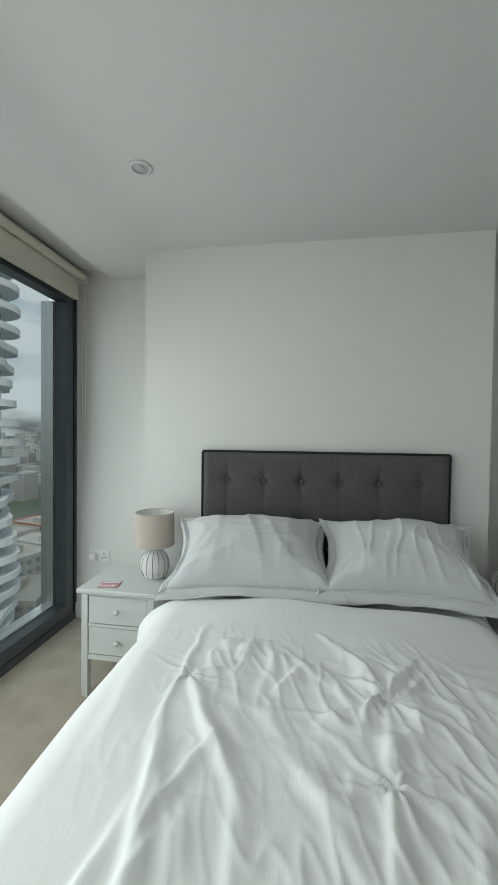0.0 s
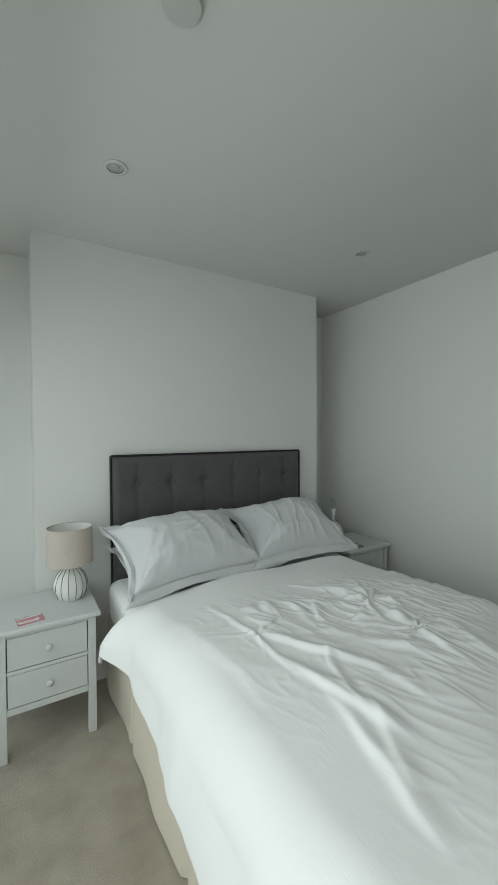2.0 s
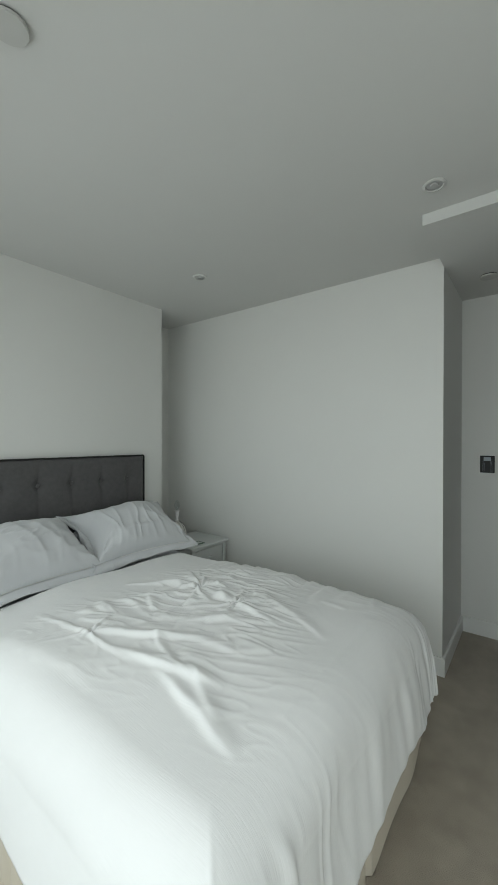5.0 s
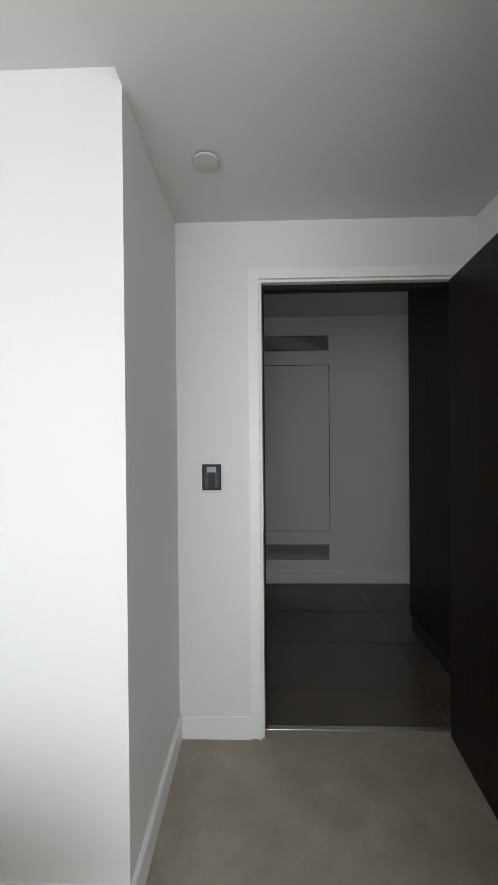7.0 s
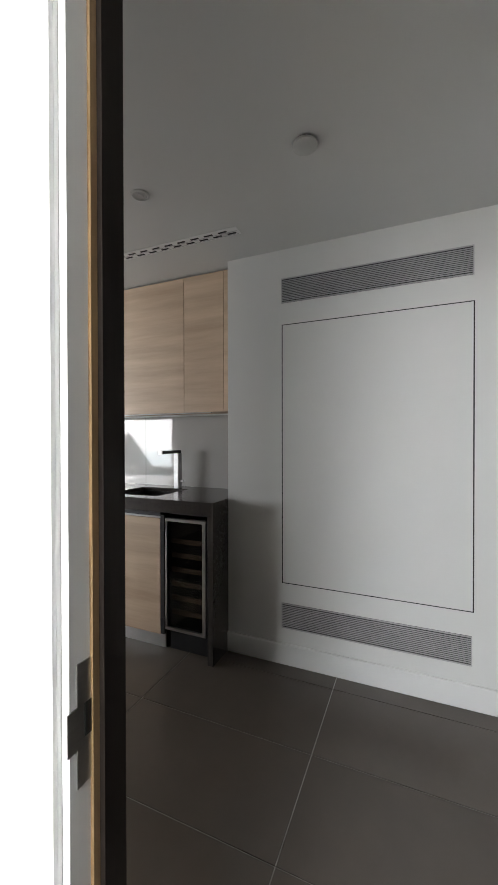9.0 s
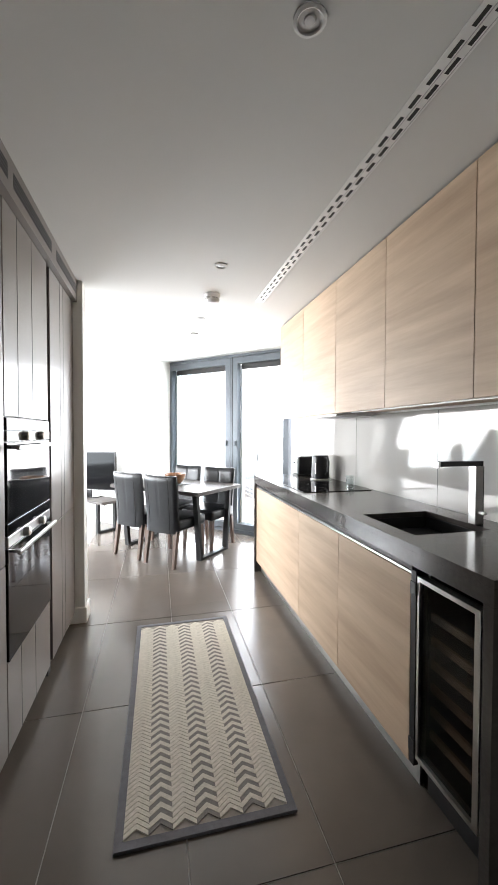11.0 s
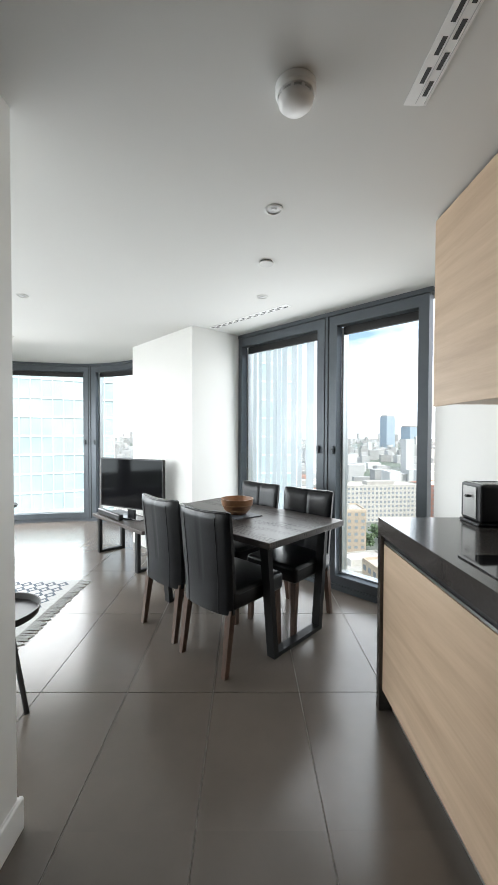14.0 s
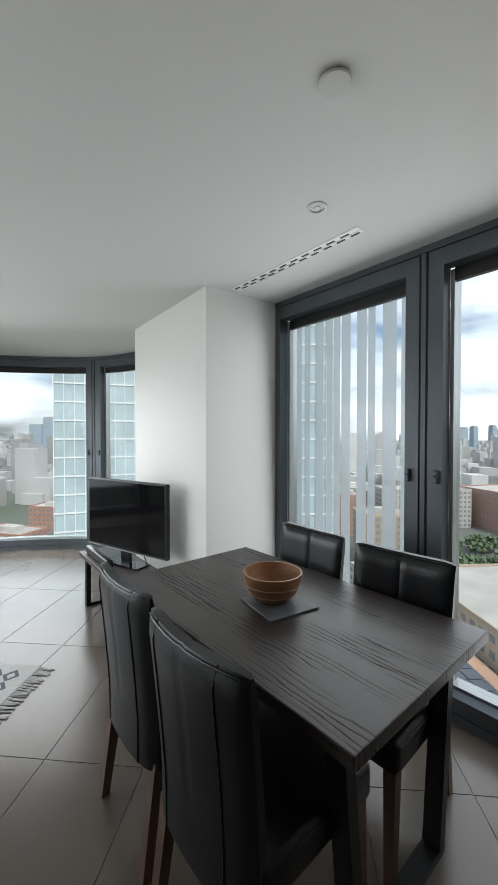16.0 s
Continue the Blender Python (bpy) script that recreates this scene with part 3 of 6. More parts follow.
def spline(knots, n):
    out = []
    k = [Vector(p) for p in knots]
    for i in range(1, len(k) - 2):
        for j in range(n):
            t = j / n
            a, b, c, d = k[i - 1], k[i], k[i + 1], k[i + 2]
            p = 0.5 * (2 * b + (c - a) * t + (2 * a - 5 * b + 4 * c - d) * t * t + (3 * b - a - 3 * c + d) * t ** 3)
            out.append(tuple(p))
    out.append(tuple(k[-2]))
    return out


DINING = [(2.745, WSUM - 2.745), (4.19, WSUM - 4.19)]
facade_window("window_1", DINING, [1.163], ZK, "tall dark grey aluminium window doors beside the dining table", (1.085, 1.235))
LIVING = spline([(-2.3, 6.5), (-1.62, 6.83), (-1.18, 7.03), (-0.7, 7.20), (-0.1, 7.36), (0.48, 7.42), (1.02, 7.24), (1.50, 6.85), (2.0, 6.2)], 8)
run, best, post = 0.0, 9.0, 0.0
for a, b in zip(LIVING, LIVING[1:]):
    if abs(a[0] - 0.48) < best:
        best, post = abs(a[0] - 0.48), run
    run += (Vector(b) - Vector(a)).length
facade_window("window_2", LIVING, [post - 1.45, post], ZK, "curved dark grey aluminium window wall of the living room", (post - 0.075, post + 0.075))
# Unseen west window, added as the opening for the living_daylight lamp.
WEST = [(-1.60, 3.1), (-1.60, 6.60)]
facade_window("window_3", WEST, [1.7], 2.3, "unseen dark grey aluminium window added for living room light", z0=0.15)

BEDWIN = [(-1.545, -2.1), (-1.545, 2.64)]
facade_window("window_4", BEDWIN, [1.6, 3.1], 2.25, "tall dark grey aluminium bedroom window", blinds=False)
structure("wall_bedroom_head", box(-1.62, -1.55, -2.1, 2.66, 2.252, ZB + 0.06), PAINT)
structure("window_return", box(-1.70, -1.545, 2.642, 2.66, 0, 2.25), FRAME)

# roller blind of the bedroom window
rb = thing("roller_blind", -1.47, 0.35, ZB - 0.07, 0, "cream roller blind rolled up above the bedroom window", "blind")
roll = lathe([(0.026, -2.25), (0.026, 2.25)], 18)
part("roll", roll, BLIND, rb, "", True, pose(0, 0, 0.075, -90, 0, 0))
part("fascia", bx(bmesh.new(), -0.045, -0.020, -2.24, 2.24, -0.06, 0.055, 0.004), BLIND, rb)
part("bottom_bar", bx(bmesh.new(), -0.048, -0.017, -2.24, 2.24, -0.078, -0.061, 0.004), BLIND, rb)
part("end_bracket", box(-0.05, 0.03, 2.251, 2.256, 0.03, 0.12), PLASTIC, rb)
cord = bmesh.new()
tube([(-0.005, 2.262, 0.05), (-0.005, 2.262, -0.98), (0.004, 2.262, -1.0), (0.013, 2.262, -0.98), (0.013, 2.262, 0.05)], 0.0028, 6, cord)
part("pull_cord", cord, BLIND, rb, "looped cream pull cord", True)

# sheer strips inside the far dining pane
sheer = thing("sheer_blind", 0, 0, 0, 0, "sheer white vertical strips hanging behind the dining window pane", "blind")
part("hanging_rail", rail(bmesh.new(), cut(DINING, 0.13, 1.05), 0.136, 0.150, ZK - 0.16, ZK - 0.135), PLASTIC, sheer)
random.seed(4)
s = 0.14
while s < 1.02:
    wd = random.choice((0.05, 0.07, 0.09))
    st = part("strip", rail(bmesh.new(), cut(DINING, s, min(s + wd, 1.03)), 0.139, 0.1405, 0.15, ZK - 0.16), SHEER, sheer)
    st.visible_shadow = False
    s += wd + random.choice((0.012, 0.03, 0.05))


# ---- ceiling fittings ----
def downlight(x, y, z, group):
    d = thing("downlight", x, y, z, 0, "recessed white ceiling downlight, switched off", "ceiling light", group)
    part("trim_ring", lathe([(0.030, -0.0008), (0.043, -0.0008), (0.043, -0.004), (0.034, -0.007), (0.030, -0.004)], 28, caps=False), CEILING, d, "", True)
    cupb = lathe([(0.0305, -0.0012), (0.024, -0.0016), (0.010, -0.002)], 24)
    part("reflector", cupb, GRILLE, d, "", True)
    part("lamp_lens", lathe([(0.016, -0.0022), (0.014, -0.005), (0.006, -0.006)], 20), GRILLE, d, "", True)


def alarm(x, y, z, r, label):
    d = thing("ceiling_sensor", x, y, z, 0, label, "smoke alarm", "round sensors")
    part("cover", lathe([(r, -0.006), (r, -0.011), (r * 0.97, -0.0135), (r * 0.5, -0.015), (0.004, -0.0152)], 32), DISC, d, "", True)
    # Dark ring puts the shadow edge round the cover into colour.
    part("shadow_ring", lathe([(r * 0.9, -0.0005), (r * 0.9, -0.0058)], 32), GAP_SHADE, d, "dark ring painted as the shade behind the cover", True)


for x, y in ((-0.641, 1.66), (0.666, 1.656), (0.612, 0.331), (-0.641, -0.4)):
    downlight(x, y, ZB, "bedroom downlights")
for x, y in ((3.0, -0.685), (2.99, 0.815), (2.995, 2.275), (2.993, 3.416), (2.985, 4.55), (1.147, 4.562), (0.286, 5.80)):
    downlight(x, y, ZK, "kitchen and living downlights")
alarm(-0.630, 1.022, ZB, 0.045, "round pale grey sensor cover on the bedroom ceiling")
alarm(1.560, 0.23, ZL, 0.045, "round pale grey sensor cover on the lobby ceiling")
alarm(2.995, 0.06, ZK, 0.048, "round pale grey sensor cover on the hall ceiling")
alarm(2.985, 3.965, ZK, 0.045, "round pale grey sensor cover above the dining end")
sm = thing("smoke_detector", 3.013, 2.787, ZK, 0, "white domed smoke detector on a round base", "smoke alarm")
part("base", lathe([(0.055, -0.0005), (0.055, -0.02), (0.050, -0.026)], 32), PLASTIC, sm, "", True)
part("neck", lathe([(0.044, -0.0262), (0.044, -0.036)], 28), GRILLE, sm, "grey vented neck", True)
for k in range(10):
    a = 2 * math.pi * k / 10
    part("fin", box(-0.003, 0.003, -0.004, 0.004, -0.036, -0.0263), PLASTIC, sm, "", False, pose(0.045 * math.cos(a), 0.045 * math.sin(a), 0, 0, 0, math.degrees(a)))
sm.scale = (1.12, 1.12, 1.12)
part("dome", lathe([(0.048, -0.0362), (0.046, -0.046), (0.036, -0.056), (0.012, -0.061), (0.002, -0.0612)], 28), PLASTIC, sm, "", True)


def slot_diffuser(p, q, z, label):
    """Linear air slot: two staggered rows of dark openings in a white strip."""
    p, q = Vector((*p, 0)), Vector((*q, 0))
    d = q - p
    t = thing("slot_diffuser", p.x, p.y, z, math.degrees(math.atan2(d.y, d.x)), label, "vent", "linear slot diffusers")
    ln = d.length
    part("strip", bx(bmesh.new(), 0, ln, -0.036, 0.036, -0.004, -0.0005, 0.0015), PLASTIC, t)
    for row, y in enumerate((-0.014, 0.014)):
        part("slot_edge", box(0.01, ln - 0.01, y - 0.0135, y - 0.0115, -0.0058, -0.0041), GRILLE, t)
        n = int(ln / 0.085)
        for i in range(n):
            x = 0.02 + (i + (0.5 if row else 0.0)) * 0.085
            if x + 0.05 < ln - 0.01:
                part("slot", box(x, x + 0.05, y - 0.0065, y + 0.0065, -0.0048, -0.0041), GASKET, t)


slot_diffuser((3.42, 0.53), (3.40, 2.845), ZK, "long white ceiling slot diffuser above the worktop")
slot_diffuser((3.21, 4.74), (2.52, 5.43), ZK, "white ceiling slot diffuser along the dining window")

# wall controls and sockets
kp = thing("wall_keypad", 1.925, 0.265, 1.08, 0, "black glass wall keypad with a small grey display", "control panel")
part("plate", bx(bmesh.new(), -0.010, -0.0005, -0.041, 0.041, 0.0, 0.112, 0.002), SCREEN, kp)
part("display", box(-0.0112, -0.0102, -0.020, 0.020, 0.078, 0.102), LCD, kp, "grey display")
for i in range(5):
    for yy in (-0.022, 0.022):
        b2 = bmesh.new()
        z = 0.010 + i * 0.0145
        bx(b2, -0.0107, -0.0102, yy - 0.006, yy + 0.006, z, z + 0.0008)
        bx(b2, -0.0107, -0.0102, yy - 0.006, yy + 0.006, z + 0.0082, z + 0.009)
        bx(b2, -0.0107, -0.0102, yy - 0.006, yy - 0.0052, z + 0.0008, z + 0.0082)
        bx(b2, -0.0107, -0.0102, yy + 0.0052, yy + 0.006, z + 0.0008, z + 0.0082)
        part("button_mark", b2, LCD, kp)


def socket(x, y, z, rz, label, plugged=False):
    so = thing("wall_socket", x, y, z, rz, label, "socket")
    part("plate", bx(bmesh.new(), -0.073, 0.073, -0.009, -0.0005, -0.043, 0.043, 0.003), PLASTIC, so)
    for cx in (-0.036, 0.036):
        for dx, dz, w2, h2 in ((0, 0.014, 0.003, 0.006), (-0.011, -0.008, 0.005, 0.003), (0.011, -0.008, 0.005, 0.003)):
            part("pin_hole", box(cx + dx - w2, cx + dx + w2, -0.0096, -0.0092, dz - h2, dz + h2), GASKET, so)
    if plugged:
        part("plug", bx(bmesh.new(), -0.060, -0.012, -0.040, -0.0098, -0.022, 0.024, 0.006), PLASTIC, so, "white plug")
    return so


socket(-1.375, 2.66, 0.435, 0, "white double wall socket with one plug", True)
pier_rz = math.degrees(math.atan2(6.30 - 5.345, 1.47 - 2.335)) + 180
socket(1.98, 5.737, 0.30, pier_rz, "white double wall socket beside the television", True)


# ---- bedroom ----
def wobble(x, y, s, seed=0.0):
    return noise.noise(Vector((x * s, y * s, seed)))


def crease(x, y, cx, cy, size, spokes, phase):
    """Folds of uneven length that run out from a gathered point in the cloth."""
    dx, dy = x - cx, y - cy
    r = math.hypot(dx, dy)
    if r > size * 5:
        return 0.0
    a = math.atan2(dy, dx) + 0.5 * wobble(x, y, 5, phase)
    reach = size * (0.7 + 0.9 * noise.noise(Vector((math.cos(a) * 1.5, math.sin(a) * 1.5, phase))))
    fold = 0.5 + 0.5 * math.cos(spokes * a + phase * 3)
    start = min(1, r / (0.5 * size))
    return fold ** 2 * math.exp(-r / max(0.02, reach)) * start * start * (3 - 2 * start)


def ridge(x, y, ang, freq, seed, stretch=4.0):
    c, s = math.cos(ang), math.sin(ang)
    u, v = (x * c + y * s) * freq, (-x * s + y * c) * freq / stretch
    n = noise.noise(Vector((u + 0.6 * noise.noise(Vector((u * 0.5, v, seed + 9))), v, seed)))
    return (1 - abs(n) * 2.2)


def bed():
    b = thing("double_bed", 0.08, 1.30, 0, 0, "double bed with a grey upholstered headboard and cream valance", "bed")
    # valance with box pleats
    def skirt(u, v):
        per = [(-0.655, 0.94), (-0.655, -0.90), (0.655, -0.90), (0.655, 0.94)]
        ln = [1.84, 1.31, 1.84]
        s = u * sum(ln)
        i = 0
        while i < 2 and s > ln[i]:
            s -= ln[i]
            i += 1
        a, c = Vector(per[i]), Vector(per[i + 1])
        p = a + (c - a) * (s / ln[i])
        n = (Vector((-1, 0)), Vector((0, -1)), Vector((1, 0)))[i]
        drop = 1 - v
        pleat = 0.0
        for k in (0.50, 1.08):
            if i in (0, 2):
                pleat += -0.030 * math.exp(-((s - k * 0.98) / 0.014) ** 2)
            else:
                pleat += -0.030 * math.exp(-((s - k * 0.6) / 0.014) ** 2)
        out = (0.012 + 0.016 * wobble(s * 3, i * 5, 1.4)) * drop + pleat * (0.4 + 0.6 * drop)
        p = p + n * out
        return Vector((p.x, p.y, 0.006 + v * 0.36))
    part("valance", sheet(skirt, 300, 10), VALANCE, b, "cream cotton valance with pleats", True)
    part("base", bx(bmesh.new(), -0.64, 0.64, -0.885, 0.93, 0.05, 0.33, 0.02), VALANCE, b)
    part("mattress", bx(bmesh.new(), -0.66, 0.66, -0.90, 0.94, 0.335, 0.545, 0.05, 4), LINEN, b)
    # headboard: buttoned pad with black piping
    buttons = [(-0.49 + 0.196 * i, 1.03) for i in range(6)] + [(-0.49 + 0.196 * i, 0.80) for i in range(6)]
    def pad(u, v):
        x, z = -0.630 + u * 1.26, 0.30 + v * 0.882
        edge = min(1, min(u, 1 - u) * 1.26 / 0.035) * min(1, min(v, 1 - v) * 0.88 / 0.035)
        d = 0.030 * math.sqrt(max(0, edge))
        for bxx, bz in buttons:
            r2 = (x - bxx) ** 2 + (z - bz) ** 2
            d -= 0.018 * math.exp(-r2 / 0.0007) + 0.012 * math.exp(-r2 / 0.005)
            if abs(z - bz) < 0.12:
                d -= 0.009 * math.exp(-((x - bxx) / 0.011) ** 2) * math.exp(-((z - bz) / 0.10) ** 2)
        return Vector((x, 0.972 - d - 0.0, z))
    part("headboard_pad", sheet(pad, 130, 70), HEADBOARD, b, "charcoal woven fabric headboard", True)
    part("headboard_back", bx(bmesh.new(), -0.632, 0.632, 0.973, 0.998, 0.02, 1.183, 0.004), HEADBOARD, b)
    part("piping", tube([(-0.631, 0.962, 0.35), (-0.631, 0.962, 1.178), (-0.627, 0.962, 1.183), (0.627, 0.962, 1.183), (0.631, 0.962, 1.178), (0.631, 0.962, 0.35)], 0.0055, 8), PIPING, b, "black piping", True)
    for x, z in buttons[:6]:
        part("button", lathe([(0.011, 0.0), (0.009, 0.004), (0.003, 0.006)], 14), HEADBOARD, b, "", True, pose(x, 0.961, z, 90, 0, 0))
    return b


bed()


def cloth_noise(x, y, seed):
    """Smooth gradient noise over arrays, about -1 to 1."""
    rng = np.random.default_rng(int(seed * 10) + 3)
    perm = rng.permutation(256)
    ang = rng.uniform(0, 2 * np.pi, 256)
    xi, yi = np.floor(x).astype(int), np.floor(y).astype(int)
    xf, yf = x - xi, y - yi
    def corner(dx, dy):
        g = ang[perm[(perm[(xi + dx) & 255] + yi + dy) & 255]]
        return np.cos(g) * (xf - dx) + np.sin(g) * (yf - dy)
    sx, sy = xf * xf * xf * (xf * (xf * 6 - 15) + 10), yf * yf * yf * (yf * (yf * 6 - 15) + 10)
    top = corner(0, 0) * (1 - sx) + corner(1, 0) * sx
    low = corner(0, 1) * (1 - sx) + corner(1, 1) * sx
    return 1.4 * (top * (1 - sy) + low * sy)


def tension_fold(x, y, p, q, w, h):
    """A soft fold from p to q, steeper on one side, fading at both ends."""
    lx, ly = q[0] - p[0], q[1] - p[1]
    ln = math.hypot(lx, ly)
    dx, dy = x - p[0], y - p[1]
    t = np.clip((dx * lx + dy * ly) / (ln * ln), 0, 1)
    d = (dx * ly - dy * lx) / ln + 0.012 * cloth_noise(x * 7, y * 7, ln * 9) + 0.003 * cloth_noise(x * 22, y * 22, ln * 5)
    near = np.where(d > 0, d / w, -d / (2.4 * w))
    return h * np.sin(np.pi * t) ** 0.8 * np.exp(-near ** 2)


def tuft(x, y, cx, cy, size, spokes, seed):
    """A pulled-in point with uneven folds running out from it."""
    dx, dy = x - cx, y - cy
    r = np.hypot(dx, dy)
    a = np.arctan2(dy, dx) + 0.7 * cloth_noise(x * 6, y * 6, seed)
    reach = size * np.clip(0.8 + 1.1 * cloth_noise(np.cos(a) * 1.7 + 5, np.sin(a) * 1.7 + 5, seed + 1), 0.25, 2)
    start = np.clip(r / (0.35 * size), 0, 1)
    return (0.5 + 0.5 * np.cos(spokes * a + 3 * cloth_noise(np.cos(a) * 2 + 9, np.sin(a) * 2 + 9, seed + 2))) ** 2 * np.exp(-r / reach) * start * start * (3 - 2 * start) - 0.5 * np.exp(-(r / (0.3 * size)) ** 2)


def duvet():
    """A draped cover: full over the mattress, rolled over its edges, hanging at the sides and foot."""
    x0, x1, yf, yh, zt = -0.610, 0.745, 0.375, 1.83, 0.580
    left, right, foot, r, n = 0.20, 0.27, 0.33, 0.135, 370
    wide = x1 - x0
    def fall(s, flare):
        """Sideways and down for a length s past the edge."""
        q = r * math.pi / 2
        c = np.clip(s, 0, q)
        past = np.maximum(s - q, 0)
        return np.where(s <= 0, s, r * np.sin(c / r) + past * flare), np.where(s <= 0, 0, r * (1 - np.cos(c / r)) + past)
    u, v = np.meshgrid(np.linspace(0, 1, n + 1), np.linspace(0, 1, n + 1), indexing="ij")
    sx, sy = -left + u * (wide + left + right), -foot + v * (yh - yf + foot)
    toe = np.clip((1.79 - (yf + sy)) / 1.2, 0, 1)
    ol, dl = fall((r - sx) * np.where(sx < r, 0.80 + 0.40 * toe, 1), 0.16)
    orr, dr = fall(sx - (wide - r), 0.14)
    of, df = fall((r - sy) * np.where(sy < r, 1.04 - 0.16 * u, 1), 0.13)
    x = np.where(sx < r, x0 + r - ol, np.where(sx > wide - r, x1 - r + orr, x0 + sx))
    y = np.where(sy < r, yf + r - of, yf + sy)
    ds = dl + dr
    big = np.maximum(ds, df)
    dz = np.minimum((ds ** 2.5 + df ** 2.5) ** 0.4, big * 1.12)
    over = np.clip(big / 0.14, 0, 1)
    flat = 1 - over
    px, py = x0 + sx, yf + sy
    h = 0.034 * np.sin(np.pi * np.clip((px - x0) / wide, 0, 1)) + 0.022 * np.sin(np.pi * np.clip((py - yf) / (yh - yf), 0, 1))
    h = h * (0.25 + 0.75 * flat) + 0.018 * cloth_noise(px * 2.4, py * 2.1, 1.7) * (0.4 + 0.6 * flat)
    calm = np.clip((1.58 - py) / 0.25, 0.06, 1) * np.clip((px + 0.48) / 0.16, 0.15, 1) * np.clip((py - 0.42) / 0.35, 0.15, 1)
    patch = np.clip(0.45 + 1.1 * cloth_noise(px * 2.2, py * 2.2, 3.3), 0, 1) * calm
    rnd = random.Random(12)
    folds = [((-0.33, 1.56), (-0.313, 0.95), 0.007, 0.007), ((-0.315, 1.08), (-0.24, 0.68), 0.012, 0.017), ((-0.29, 0.90), (-0.37, 0.52), 0.014, 0.015),
             ((-0.30, 1.24), (-0.15, 0.94), 0.011, 0.013), ((-0.24, 1.12), (-0.08, 0.86), 0.012, 0.011), ((-0.20, 0.86), (-0.33, 0.62), 0.016, 0.013),
             ((-0.47, 1.50), (-0.43, 0.95), 0.030, 0.010), ((0.207, 1.20), (0.10, 1.46), 0.010, 0.011), ((0.207, 1.20), (0.33, 1.43), 0.010, 0.012),
             ((0.20, 1.19), (0.02, 1.10), 0.010, 0.010), ((0.20, 1.17), (0.14, 0.86), 0.011, 0.012), ((0.156, 0.98), (0.13, 0.74), 0.011, 0.013),
             ((0.04, 1.52), (0.09, 1.42), 0.006, 0.006), ((-0.05, 1.06), (0.10, 0.78), 0.016, 0.012), ((0.30, 0.98), (0.24, 0.70), 0.014, 0.010)]
    for k in range(38):
        ax, ay = rnd.uniform(-0.28, 0.48), rnd.uniform(0.72, 1.50)
        an, ln = math.pi * 1.5 + rnd.uniform(-0.7, 1.1), rnd.uniform(0.07, 0.24)
        folds.append(((ax, ay), (ax + ln * math.cos(an), ay + ln * math.sin(an)), rnd.uniform(0.008, 0.018), rnd.uniform(0.003, 0.009)))
    for k in range(11):
        ay = 0.62 + 0.085 * k + rnd.uniform(-0.03, 0.03)
        folds.append(((0.80, ay), (rnd.uniform(0.34, 0.50), ay - rnd.uniform(0.0, 0.10)), rnd.uniform(0.014, 0.026), rnd.uniform(0.007, 0.014)))
    for f in folds:
        h += tension_fold(px, py, *f)
    h += 0.024 * tuft(px, py, 0.207, 1.196, 0.085, 7, 0.4) + 0.020 * tuft(px, py, 0.165, 0.96, 0.07, 6, 1.3) + 0.014 * tuft(px, py, -0.296, 1.223, 0.06, 6, 2.2)
    thread = 1 - np.abs(cloth_noise(px * 9 + py * 3, py * 2.6 - px * 0.8, 4.2)) * 2.4
    fine = 1 - np.abs(cloth_noise(px * 19 + py * 6, py * 6.0, 6.1)) * 2.4
    h += (0.006 * np.clip(thread, 0, 1) ** 2 + 0.006 * np.clip(fine, 0, 1) ** 3 + 0.002 * cloth_noise(px * 30, py * 18, 8.0)) * patch
    # hanging folds at the foot and sides
    front = df > ds
    along = np.where(front, px, py)
    soft = 0.020 * cloth_noise(along * 5.0, big * 2.0, 5.0) + 0.008 * cloth_noise(along * 13.0, big * 2.0, 8.0)
    ends = np.exp(-((px + 0.40) / 0.19) ** 2) + 0.7 * np.exp(-((px - 0.66) / 0.13) ** 2)
    pleat = (0.5 + 0.5 * np.sin(px * 120 + 11 * cloth_noise(px * 6, big * 2, 2.0) + big * 5)) ** 2
    gather = 0.026 * ends * pleat * np.clip((big - 0.04) / 0.12, 0, 1) * np.clip(0.45 + 0.9 * cloth_noise(px * 9 + 40, big * 3, 9.0), 0, 1)
    deep = over * np.clip(big / 0.2, 0, 1)
    y = y - np.where(front, soft * deep + gather, 0)
    x = x + np.where(~front & (sx < r), -0.8 * soft * deep, 0) + np.where(~front & (sx > wide - r), 0.8 * soft * deep, 0)
    # head corner drawn out over the nightstand side
    k = np.where(sx < r, np.exp(-((py - 1.80) / 0.11) ** 2) * over, 0)
    x, dz = x - 0.085 * k, dz - 0.015 * k
    hem = 0.016 * cloth_noise(u * 9, v * 9, 2.0) * over
    head = np.clip((py - (yh - 0.06)) / 0.06, 0, None)
    z = zt + h - dz + hem - 0.05 * head * head
    pts = np.stack([x, y, z], axis=-1).reshape(-1, 3)
    i, j = np.meshgrid(np.arange(n), np.arange(n), indexing="ij")
    a = (i * (n + 1) + j).ravel()
    me = bpy.data.meshes.new("duvet")
    me.from_pydata(pts.tolist(), [], np.stack([a, a + n + 1, a + n + 2, a + 1], axis=-1).tolist())
    me.materials.append(LINEN)
    me.shade_smooth()
    d = new("duvet", me)
    m = d.modifiers.new("thickness", "SOLIDIFY")
    m.thickness, m.offset = 0.012, -1
    return tagged(d, "rumpled white cotton duvet spread over the double bed", "duvet")


duvet()


